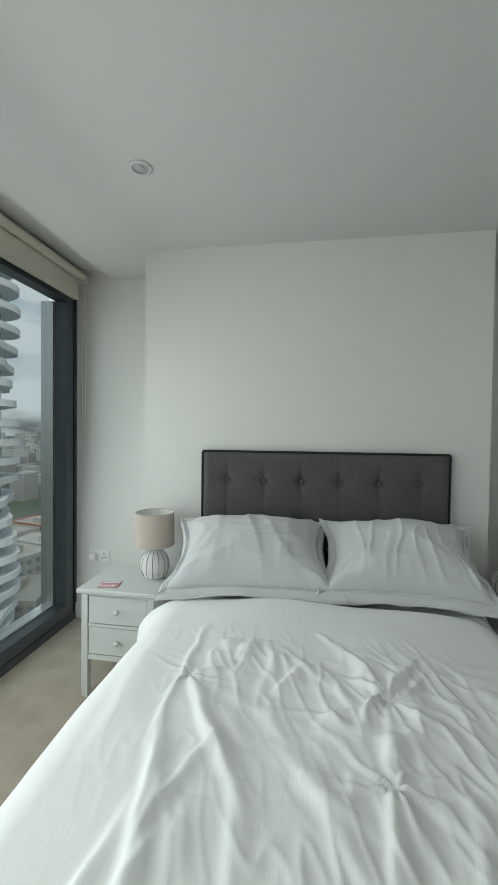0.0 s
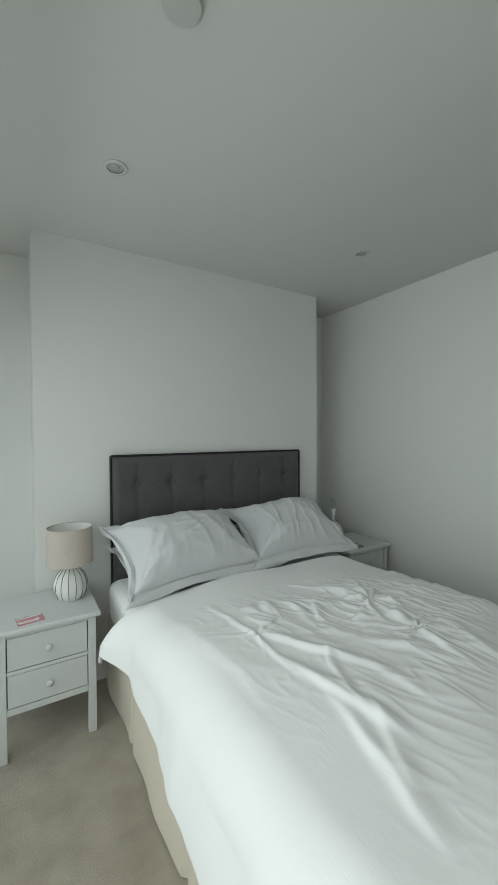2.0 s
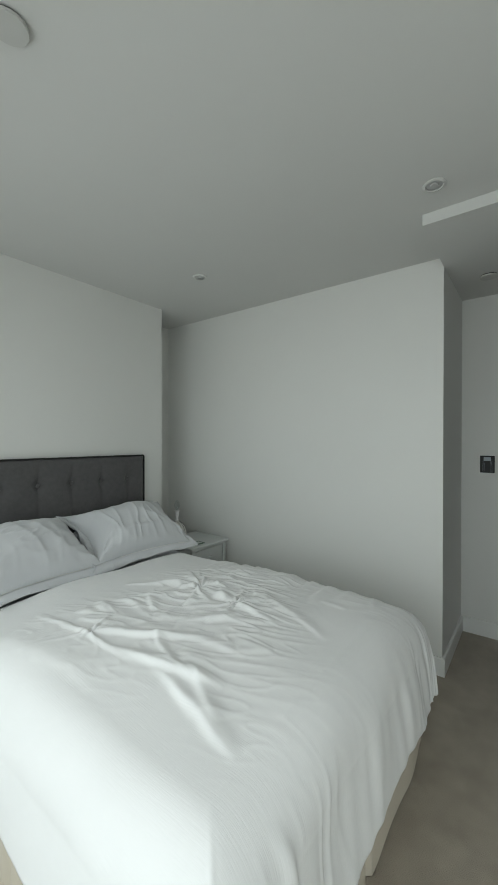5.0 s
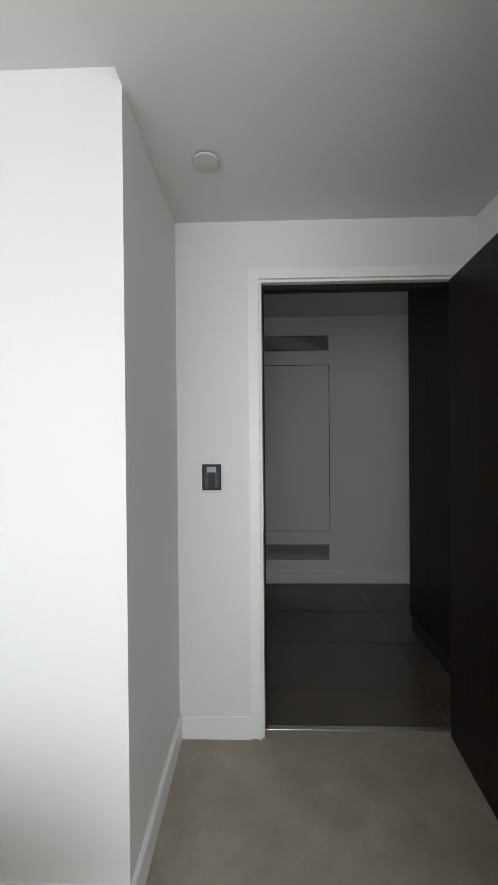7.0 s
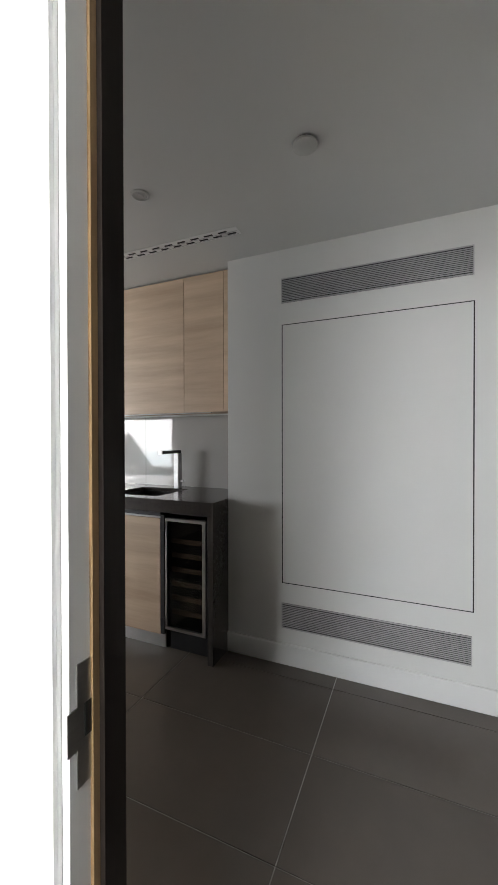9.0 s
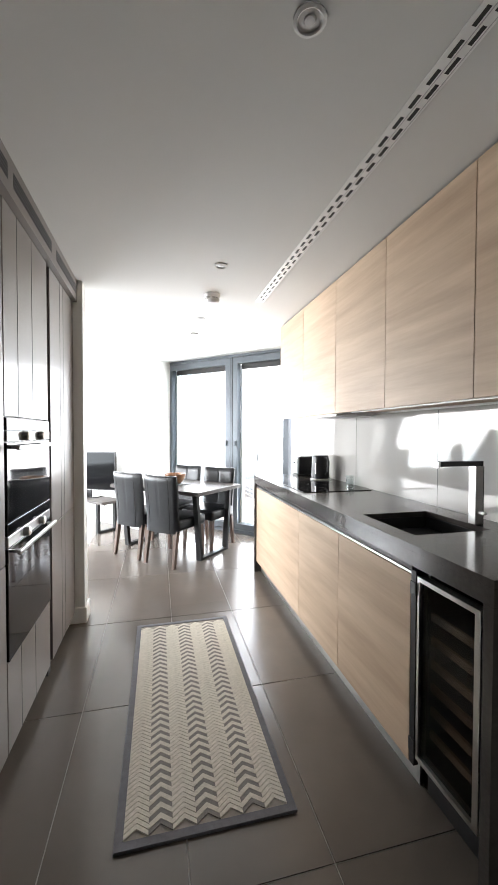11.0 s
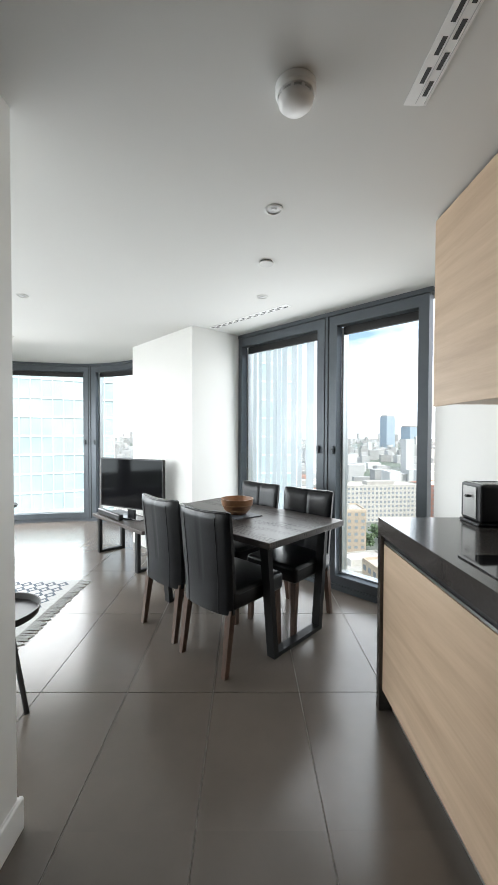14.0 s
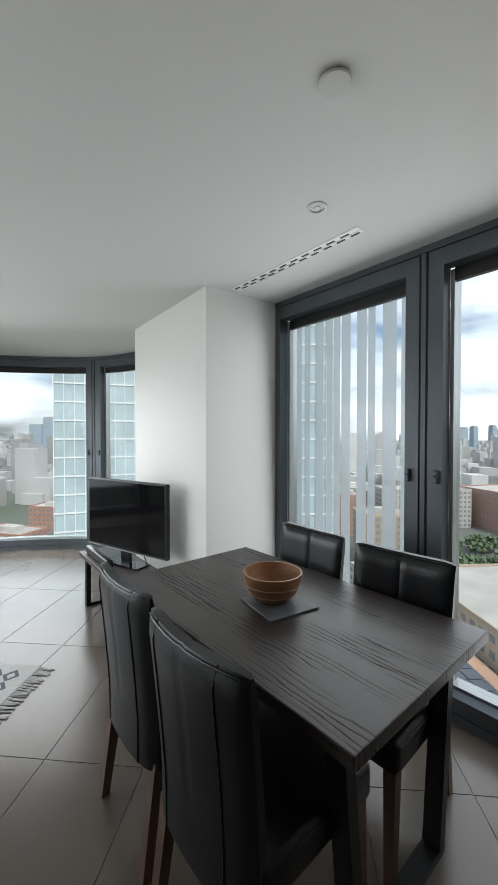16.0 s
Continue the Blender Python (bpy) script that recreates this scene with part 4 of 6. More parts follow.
def pillow(x, y, z, w, hgt, tilt, rz, seed, label, mat):
    """A stuffed pillow with a flat stitched border."""
    p = thing("pillow", x, y, z, rz, label, "pillow", "pillows against the headboard")
    full = 0.30
    def side(sign):
        def fn(u, v):
            a, c = u * 2 - 1, v * 2 - 1
            px, py = a * w / 2, c * hgt / 2
            t = max(0, 1 - abs(a) ** 2.7) ** 0.62 * max(0, 1 - abs(c) ** 2.3) ** 0.62
            fold = 0.016 * wobble(px, py, 4.0, seed) + 0.011 * max(0, ridge(px, py, 0.9 + seed, 7.0, seed * 3, 4.0)) ** 2 + 0.005 * wobble(px, py, 11.0, seed + 7) + 0.007 * max(0, ridge(px, py, -0.5 + seed, 15.0, seed * 7, 3.5)) ** 3
            for k, (ca, cc) in enumerate(((-1, -1), (1, -1), (1, 1), (-1, 1))):
                fold += 0.026 * crease(px, py, ca * 0.47 * w, cc * 0.46 * hgt, 0.13, 8, seed + k)
            fold += 0.010 * max(0, math.sin(px * 70 + 5 * wobble(px, py, 6, seed))) ** 2 * max(0, -c - 0.25) * (1 - c * c)
            edge = min(1, (1 - max(abs(a), abs(c))) * 7)
            return Vector((px * (0.84 + 0.16 * c * c), py * (0.88 + 0.12 * a * a), sign * (full / 2 * t + fold * edge)))
        return fn
    body = sheet(side(1), 90, 66)
    sheet(side(-1), 60, 44, body)
    bmesh.ops.remove_doubles(body, verts=body.verts, dist=0.0004)
    at = pose(0, 0, 0, tilt, 0, 0)
    part("case", body, mat, p, "", True, at)
    def border(u, v):
        s = u * 4
        i, f = min(3, int(s)), s - min(3, int(s))
        c = [(-1, -1), (1, -1), (1, 1), (-1, 1), (-1, -1)]
        ax, ay = c[i][0] + (c[i + 1][0] - c[i][0]) * f, c[i][1] + (c[i + 1][1] - c[i][1]) * f
        k = 0.84 + 0.16 * ay * ay
        off = (0.046 if i == 0 else 0.034 if i in (1, 3) else 0.022) * v
        bx0, by0 = ax * w / 2 * k * 0.985, ay * hgt / 2 * (0.88 + 0.12 * ax * ax) * 0.985
        nx, ny = (0, -1) if i == 0 else (1, 0) if i == 1 else (0, 1) if i == 2 else (-1, 0)
        corner = max(abs(ax), 0) * max(abs(ay), 0)
        if corner > 0.93:
            nx, ny = math.copysign(1, ax), math.copysign(1, ay)
        return Vector((bx0 + nx * off, by0 + ny * off, 0.030 * wobble(u * 22, v * 2, 1.0, seed) * v - 0.020 * v * (i == 0) + 0.0015))
    fb = sheet(border, 200, 3)
    fo = part("flange", fb, mat, p, "", True, at)
    sm2 = fo.modifiers.new("thickness", "SOLIDIFY")
    sm2.thickness = 0.004
    part("stitching", tube([border(k / 160, 0.1) + Vector((0, 0, 0.004)) for k in range(2, 38)], 0.0016, 5), CERAMIC, p, "", True, at)
    return p


pillow(-0.23, 2.09, 0.625, 0.62, 0.40, 22, 2, 0.3, "pale grey pillow lying under another beside the headboard", PILLOWCASE)
pillow(0.42, 2.09, 0.625, 0.60, 0.40, 22, -2, 1.4, "pale grey pillow lying under another beside the headboard", PILLOWCASE)
pillow(-0.235, 1.985, 0.728, 0.71, 0.43, 27, 6, 2.3, "pale grey pillow with a stitched border leaning on the headboard", PILLOWCASE)
pillow(0.415, 2.005, 0.732, 0.65, 0.43, 27, -3, 3.6, "pale grey pillow with a stitched border leaning on the headboard", PILLOWCASE)


def nightstand(x, y, label):
    n = thing("nightstand", x, y, 0, 0, label, "nightstand", "pair of nightstands")
    w, d, h = 0.40, 0.37, 0.53
    part("top", bx(bmesh.new(), -w / 2, w / 2, 0, d, h - 0.022, h, 0.006, 3), GREYPAINT, n)
    for lx in (-w / 2 + 0.018, w / 2 - 0.050):
        for ly in (0.016, d - 0.046):
            part("leg", bx(bmesh.new(), lx, lx + 0.032, ly, ly + 0.032, 0, h - 0.0225, 0.002), GREYPAINT, n)
    ix = w / 2 - 0.0505
    part("side_panel", box(-ix - 0.022, -ix - 0.008, 0.0485, d - 0.0465, 0.195, h - 0.0225), GREYPAINT, n)
    part("side_panel", box(ix + 0.008, ix + 0.022, 0.0485, d - 0.0465, 0.195, h - 0.0225), GREYPAINT, n)
    part("back_panel", box(-ix, ix, d - 0.025, d - 0.016, 0.195, h - 0.0225), GREYPAINT, n)
    part("carcass", box(-ix, ix, 0.034, d - 0.030, 0.20, h - 0.023), GASKET, n)
    part("rail", bx(bmesh.new(), -ix, ix, 0.019, 0.0335, h - 0.036, h - 0.0225), GREYPAINT, n)
    part("rail", bx(bmesh.new(), -ix, ix, 0.019, 0.0335, 0.345, 0.359), GREYPAINT, n)
    part("rail", bx(bmesh.new(), -ix, ix, 0.019, 0.0335, 0.185, 0.210), GREYPAINT, n)
    for z0, z1 in ((0.213, 0.342), (0.362, h - 0.039)):
        dr = part("drawer", bx(bmesh.new(), -ix + 0.003, ix - 0.003, 0.0205, 0.0335, z0, z1, 0.0015), GREYPAINT, n)
        part("knob", lathe([(0.005, 0.0), (0.006, 0.008), (0.013, 0.014), (0.0135, 0.019), (0.008, 0.023), (0.001, 0.024)], 20), GREYPAINT, dr, "", True,
             pose(0, 0.0205, (z0 + z1) / 2, 90, 0, 0))
    return n


nightstand(-0.87, 1.915, "pale grey painted nightstand with two drawers beside the bed")
nightstand(1.055, 1.92, "pale grey painted nightstand with two drawers near the side wall")


def table_lamp(x, y, z, shaded, label):
    l = thing("table_lamp", x, y, z, 0, label, "lamp", "pair of bedside lamps")
    prof = [(0.048, 0.0), (0.060, 0.012), (0.072, 0.045), (0.073, 0.075), (0.060, 0.115), (0.036, 0.142), (0.014, 0.155), (0.012, 0.160)]
    part("ceramic_base", lathe(prof, 32), CERAMIC, l, "rounded white ceramic base", True)
    for k in range(14):
        a = 2 * math.pi * k / 14
        part("groove", tube([((r + 0.0006) * math.cos(a), (r + 0.0006) * math.sin(a), zz) for r, zz in prof[1:7]], 0.0013, 6), CERAMIC_LINE, l, "", True)
    part("stem", lathe([(0.010, 0.1602), (0.010, 0.19)], 14), PLASTIC, l, "", True)
    if shaded:
        hoop = bmesh.new()
        lathe([(0.100, 0.168), (0.097, 0.335)], 40, hoop, caps=False)
        part("shade", hoop, SHADE, l, "taupe linen drum shade", True)
        hoop = bmesh.new()
        lathe([(0.0985, 0.169), (0.0955, 0.334)], 40, hoop, caps=False)
        part("shade_lining", hoop, SHADE_IN, l, "white shade lining", True)
        part("shade_rim", tube([(0.0968 * math.cos(t), 0.0968 * math.sin(t), 0.335) for t in (2 * math.pi * k / 40 for k in range(41))], 0.0018, 6), SHADE, l, "", True)
        part("shade_ring", tube([(0, 0, 0.20), (0.05, 0, 0.215), (0.0975, 0, 0.22)], 0.002, 6), STEEL, l)
    else:
        part("lamp_holder", lathe([(0.015, 0.1905), (0.015, 0.225), (0.020, 0.226), (0.020, 0.234), (0.013, 0.235)], 18), PLASTIC, l, "white lamp holder", True)
        part("bulb", lathe([(0.010, 0.2355), (0.011, 0.245), (0.021, 0.265), (0.022, 0.280), (0.013, 0.300), (0.003, 0.312)], 20), GLASSWARE, l, "clear candle bulb", True)
    return l


table_lamp(-0.765, 2.13, 0.53, True, "bedside lamp with lined white ceramic base and taupe shade")
table_lamp(0.935, 2.16, 0.53, False, "bedside lamp with ceramic base and bare bulb, no shade")

card = thing("coaster", -0.935, 1.985, 0.53, 8, "small pink and white printed coaster on the nightstand", "coaster")
part("board", bx(bmesh.new(), -0.048, 0.048, -0.036, 0.036, 0.0005, 0.005, 0.001), CARD_PINK, card)
part("print_panel", box(-0.046, 0.046, 0.012, 0.034, 0.0052, 0.0056), PLASTIC, card)
part("print_panel", box(-0.044, 0.030, -0.032, -0.008, 0.0052, 0.0056), PLASTIC, card)


def lettering(text, size, mat, parent, at, label=""):
    cu = bpy.data.curves.new("lettering", "FONT")
    cu.body, cu.size, cu.align_x, cu.align_y, cu.extrude = text, size, "CENTER", "CENTER", 0.0002
    tmp = bpy.data.objects.new("lettering", cu)
    scene.collection.objects.link(tmp)
    me = bpy.data.meshes.new_from_object(tmp.evaluated_get(bpy.context.evaluated_depsgraph_get()))
    bpy.data.objects.remove(tmp)
    me.materials.clear()
    me.materials.append(mat)
    ob = new("lettering", me)
    ob.parent, ob.matrix_basis = parent, at
    return ob


lettering("FOLLOW YOUR", 0.0135, GASKET, card, pose(0, 0.023, 0.0059))
for i in range(2):
    part("printed_line", box(-0.040, 0.026 - 0.01 * i, -0.014 - i * 0.009, -0.010 - i * 0.009, 0.0058, 0.0061), CARD_PINK, card)
card2 = thing("coaster", 0.985, 2.0, 0.53, -6, "small dark green coaster on the nightstand", "coaster")
part("board", bx(bmesh.new(), -0.048, 0.048, -0.036, 0.036, 0.0005, 0.005, 0.001), CARD_GREEN, card2)
part("print_panel", box(-0.035, 0.035, -0.022, 0.022, 0.0052, 0.0056), GREYPAINT, card2)


# ---- kitchen ----
XC, XD, XU = 3.517, 3.532, 3.79  # worktop front, door fronts, wall cabinet fronts
YN, YF = 0.742, 3.465

top = thing("worktop", 0, 0, 0, 0, "dark brown stone worktop with waterfall ends", "worktop")
sx0, sx1, sy0, sy1 = 3.61, 3.98, 1.20, 1.60
for x0, x1, y0, y1 in ((XC, sx0, YN, YF), (sx1, 4.128, YN, YF), (sx0, sx1, YN, sy0), (sx0, sx1, sy1, YF)):
    part("slab", box(x0, x1, y0, y1, 0.915, 0.94), STONE, top)
part("front_edge", box(XC, XC + 0.02, YN, YF, 0.862, 0.9148), STONE, top)
part("near_end", box(XC, 3.714, YN, YN + 0.035, 0.0, 0.8615), STONE, top)
part("end_apron", box(XC + 0.0201, 3.714, YN, YN + 0.035, 0.8616, 0.9148), STONE, top)
part("far_end", box(XC, 4.128, YF - 0.035, YF, 0.0, 0.8615), STONE, top)
bm = bmesh.new()
for x0, x1, y0, y1 in ((sx0 - 0.012, sx0, sy0, sy1), (sx1, sx1 + 0.012, sy0, sy1), (sx0 - 0.012, sx1 + 0.012, sy0 - 0.012, sy0), (sx0 - 0.012, sx1 + 0.012, sy1, sy1 + 0.012)):
    bx(bm, x0, x1, y0, y1, 0.74, 0.9145)
bx(bm, sx0, sx1, sy0, sy1, 0.735, 0.745)
sink = link("sink", bm, BLACK)
tagged(sink, "black undermounted sink set in the dark worktop", "sink")

JOINTS = [1.117, 1.708, 2.288, 3.428]
for y0, y1 in zip(JOINTS, JOINTS[1:]):
    cab = thing("base_cabinet", XD, y0, 0, 0, "light oak fronted base cabinet under the dark worktop", "cabinet", "base cabinets")
    w = y1 - y0
    part("body", box(0.022, 0.55, 0.001, w - 0.001, 0.10, 0.855), GASKET, cab)
    part("front", bx(bmesh.new(), 0, 0.02, 0.0015, w - 0.0015, 0.105, 0.818, 0.001, 1), OAK, cab)
    part("grip_channel", box(0.004, 0.021, 0.0005, w - 0.0005, 0.836, 0.856), BLACK, cab)
    part("grip_trim", box(0.002, 0.012, 0.0005, w - 0.0005, 0.822, 0.832), STEEL, cab, "bright metal grip trim")
    part("plinth", box(0.05, 0.062, 0.0, w, 0.0, 0.0985), ALU, cab, "satin metal plinth")

wine = thing("wine_cooler", XD, 0.795, 0, 0, "built-in wine cooler with steel door frame and wooden racks", "wine cooler")
w = 1.085 - 0.795
bm = bmesh.new()
for x0, x1, y0, y1, z0, z1 in ((0.05, 0.55, 0.0, 0.012, 0.12, 0.855), (0.05, 0.55, w - 0.012, w, 0.12, 0.855), (0.538, 0.55, 0.012, w - 0.012, 0.12, 0.855),
                               (0.05, 0.538, 0.012, w - 0.012, 0.12, 0.132), (0.05, 0.538, 0.012, w - 0.012, 0.843, 0.855)):
    bx(bm, x0, x1, y0, y1, z0, z1)
part("body", bm, BLACK, wine)
fr = bmesh.new()
for y0, y1, z0, z1 in ((0.004, 0.026, 0.145, 0.825), (w - 0.016, w - 0.004, 0.145, 0.825), (0.026, w - 0.016, 0.145, 0.163), (0.026, w - 0.016, 0.808, 0.825)):
    bx(fr, 0.0, 0.035, y0, y1, z0, z1)
wd = part("door", fr, STEEL, wine, "brushed steel door frame")
gp = part("glass", box(0.012, 0.018, 0.0265, w - 0.0165, 0.1635, 0.8075), glass_material("smoked_glass", (0.42, 0.41, 0.40), 0.5), wd, "smoked glass")
gp.visible_shadow = False
for i in range(6):
    z = 0.235 + i * 0.088
    rk = part("rack", box(0.06, 0.50, 0.014, w - 0.014, z - 0.010, z - 0.006), GASKET, wine)
    part("rack_front", bx(bmesh.new(), 0.052, 0.066, 0.014, w - 0.014, z - 0.014, z + 0.014, 0.002), OAK, rk, "pale wooden rack front")
part("toe_grille", box(0.06, 0.07, 0.0, w, 0.0, 0.118), BLACK, wine)
part("side_post", box(0.0, 0.02, w + 0.004, w + 0.030, 0.11, 0.84), BLACK, wine)
for z in (0.16, 0.75):
    part("hinge_cover", bx(bmesh.new(), -0.008, 0.0, w - 0.004, w + 0.028, z, z + 0.05, 0.003), BLACK, wine)

UP = [0.81, 1.11, 1.70, 2.285, 2.885, 3.49]
for y0, y1 in zip(UP, UP[1:]):
    cab = thing("wall_cabinet", XU, y0, 1.485, 0, "light oak handleless wall cabinet above the worktop", "cabinet", "wall cabinets")
    w, h = y1 - y0, ZK - 0.008 - 1.485
    part("body", box(0.021, 0.345, 0.001, w - 0.001, 0.012, h), OAK, cab)
    part("door", bx(bmesh.new(), 0, 0.020, 0.0015, w - 0.0015, 0.0, h - 0.004, 0.001, 1), OAK, cab)
filler = thing("filler_panel", XU, 0.743, 1.485, 0, "narrow light oak filler beside the wall cabinets", "panel")
part("board", box(0.0, 0.02, 0.0, 0.066, 0.0, ZK - 0.012 - 1.485), OAK, filler)
hood = thing("extractor_hood", XU + 0.02, 2.30, 1.485, 0, "slim steel extractor hood under the wall cabinets", "extractor hood")
part("plate", bx(bmesh.new(), 0.02, 0.30, 0.0, 0.56, 0.001, 0.0115), STEEL, hood)
part("visor", bx(bmesh.new(), 0.0, 0.28, 0.01, 0.55, -0.016, 0.0, 0.003), STEEL, hood)
for yy in (0.16, 0.40):
    part("filter", box(0.05, 0.24, yy - 0.10, yy + 0.10, -0.0185, -0.0165), GRILLE, hood)
under = thing("under_cabinet_light", XU + 0.08, 0.95, 1.485, 0, "thin aluminium lighting strip under the wall cabinets", "light strip")
part("profile", box(0, 0.02, 0, 1.25, 0.0, 0.0115), ALU, under)

splash = structure("splashback", box(4.128, 4.1395, YN + 0.001, 3.499, 0.9405, 1.4845), SPLASH, label="mirror-like grey glass splashback")
sj = bmesh.new()
for y in (1.70, 2.60):
    bx(sj, 4.1272, 4.1278, y - 0.0012, y + 0.0012, 0.945, 1.48)
part("glass_joint", sj, GASKET, splash)

hob = thing("hob", 3.575, 2.31, 0.94, 0, "black glass induction hob set on the worktop", "hob")
part("glass", bx(bmesh.new(), 0, 0.515, 0, 0.56, 0.0004, 0.005, 0.0015), BLACK_GLASS, hob)
for cx, cy, r in ((0.13, 0.15, 0.09), (0.13, 0.41, 0.07), (0.37, 0.15, 0.075), (0.37, 0.41, 0.10)):
    ring = bmesh.new()
    lathe([(r, 0.0052), (r + 0.0015, 0.0052)], 40, ring, (cx, cy), caps=False)
    part("zone_ring", ring, GRILLE, hob)

tap = thing("kitchen_tap", 3.985 + 0.02, 1.31, 0.94, 0, "square black and chrome kitchen tap", "tap")
part("post", bx(bmesh.new(), -0.02, 0.02, -0.02, 0.02, 0.0005, 0.262, 0.002), STEEL, tap, "polished square post")
part("post_back", bx(bmesh.new(), 0.0205, 0.024, -0.02, 0.02, 0.0005, 0.262), BLACK, tap)
part("spout", bx(bmesh.new(), -0.20, 0.024, -0.016, 0.016, 0.2625, 0.285, 0.002), BLACK, tap, "black flat spout")
part("spout_tip", box(-0.212, -0.2005, -0.014, 0.014, 0.258, 0.284), ALU, tap)
part("lever", bx(bmesh.new(), -0.008, 0.008, -0.055, -0.0205, 0.05, 0.062, 0.002), STEEL, tap)


def kettle(x, y):
    k = thing("kettle", x, y, 0.94, -80, "black cordless kettle with a steel base", "kettle")
    part("base", lathe([(0.085, 0.0005), (0.088, 0.008), (0.078, 0.016)], 32), STEEL, k, "steel base ring", True)
    part("body", lathe([(0.075, 0.0165), (0.078, 0.03), (0.076, 0.12), (0.072, 0.19), (0.068, 0.205)], 32), BLACK, k, "", True)
    part("lid", lathe([(0.069, 0.2055), (0.066, 0.214), (0.02, 0.218), (0.002, 0.219)], 28), BLACK, k, "", True)
    part("handle", tube([(0.07, 0, 0.195), (0.105, 0, 0.195), (0.118, 0, 0.17), (0.112, 0, 0.085), (0.095, 0, 0.06), (0.077, 0, 0.058)], 0.011, 10), BLACK, k, "", True)
    part("spout", bx(bmesh.new(), -0.090, -0.070, -0.014, 0.014, 0.165, 0.200, 0.005), BLACK, k)
    part("gauge", box(0.03, 0.04, -0.0755, -0.0705, 0.06, 0.15), STEEL, k)


kettle(3.99, 2.97)
to = thing("toaster", 3.90, 3.27, 0.94, 0, "black two-slice toaster with steel rear and lever", "toaster")
part("body", bx(bmesh.new(), 0.0, 0.17, 0.0, 0.16, 0.014, 0.185, 0.014, 3), BLACK, to)
part("top_plate", box(0.018, 0.152, 0.015, 0.145, 0.1852, 0.188), STEEL, to)
for yy in (0.045, 0.095):
    part("slot", box(0.025, 0.145, yy, yy + 0.022, 0.1882, 0.189), GASKET, to)
part("base", bx(bmesh.new(), -0.006, 0.176, 0.004, 0.156, 0.0005, 0.0138, 0.003), BLACK, to)
part("lever", bx(bmesh.new(), -0.022, -0.0005, 0.07, 0.09, 0.12, 0.132, 0.003), BLACK, to)
part("end_plate", box(-0.0035, -0.0005, 0.03, 0.13, 0.03, 0.17), STEEL, to)
part("rack_wire", tube([(0.171, 0.02, 0.17), (0.205, 0.02, 0.17), (0.205, 0.14, 0.17), (0.171, 0.14, 0.17)], 0.002, 6), STEEL, to)
flex = thing("appliance_flex", 0, 0, 0.94, 0, "black appliance cable lying along the worktop", "cable")
part("cable", tube([(4.07, 3.30, 0.006), (4.10, 3.22, 0.006), (4.08, 3.12, 0.006), (4.11, 3.04, 0.006), (4.085, 2.99, 0.006)], 0.004, 8), BLACK, flex, "", True)
tum = thing("tumbler", 4.075, 2.60, 0.94, 0, "small clear glass tumbler by the splashback", "glass")
part("wall", lathe([(0.028, 0.0005), (0.033, 0.075), (0.031, 0.075), (0.026, 0.008), (0.002, 0.007)], 24), GLASSWARE, tum, "", True)
part("water", lathe([(0.0255, 0.0085), (0.028, 0.045)], 24), GLASSWARE, tum, "", True)


# tall units opposite
XT = 2.035
def tall_unit(y0, y1, z_split, label, grooves=True):
    t = thing("tall_cabinet", XT, y0, 0, 0, label, "cabinet", "tall cabinets")
    w = y1 - y0
    part("body", box(-0.60, -0.022, 0.001, w - 0.001, 0.08, 2.25), TAUPE, t)
    part("plinth", box(-0.06, -0.05, 0.0, w, 0.0, 0.079), BLACK, t)
    for z0, z1 in z_split:
        d = part("door", bx(bmesh.new(), -0.0205, 0.0, 0.002, w - 0.002, z0, z1, 0.0012, 1), TAUPE, t)
        if grooves:
            for g in (0.38, 0.52):
                part("groove", box(0.0001, 0.0009, w * g - 0.0016, w * g + 0.0016, z0 + 0.001, z1 - 0.001), GASKET, d)
    return t


tall_unit(2.167, 2.747, ((0.08, 0.830), (0.834, 2.248)), "tall taupe lacquered cabinet with two vertical grooves")
tall_unit(0.50, 0.95, ((0.08, 0.830), (0.834, 2.248)), "tall taupe lacquered cabinet with two vertical grooves")
tall_unit(0.953, 1.52, ((0.08, 0.830), (0.834, 2.248)), "tall taupe lacquered cabinet with two vertical grooves")
ov = thing("oven_housing", XT, 1.525, 0, 0, "tall taupe oven housing with two built-in ovens", "cabinet")
w = 0.592
part("body", box(-0.60, -0.022, 0.001, w - 0.001, 0.08, 2.25), TAUPE, ov)
part("plinth", box(-0.06, -0.05, 0.0, w, 0.0, 0.079), BLACK, ov)
for z0, z1 in ((0.08, 0.440), (1.412, 2.248)):
    d = part("door", bx(bmesh.new(), -0.0205, 0.0, 0.002, w - 0.002, z0, z1, 0.0012, 1), TAUPE, ov)
    for g in (0.26, 0.58):
        part("groove", box(0.0001, 0.0009, w * g - 0.0016, w * g + 0.0016, z0 + 0.001, z1 - 0.001), GASKET, d)
part("recess_panel", box(-0.05, -0.012, w + 0.001, w + 0.048, 0.02, 2.248), GASKET, ov, "black vertical grip recess")


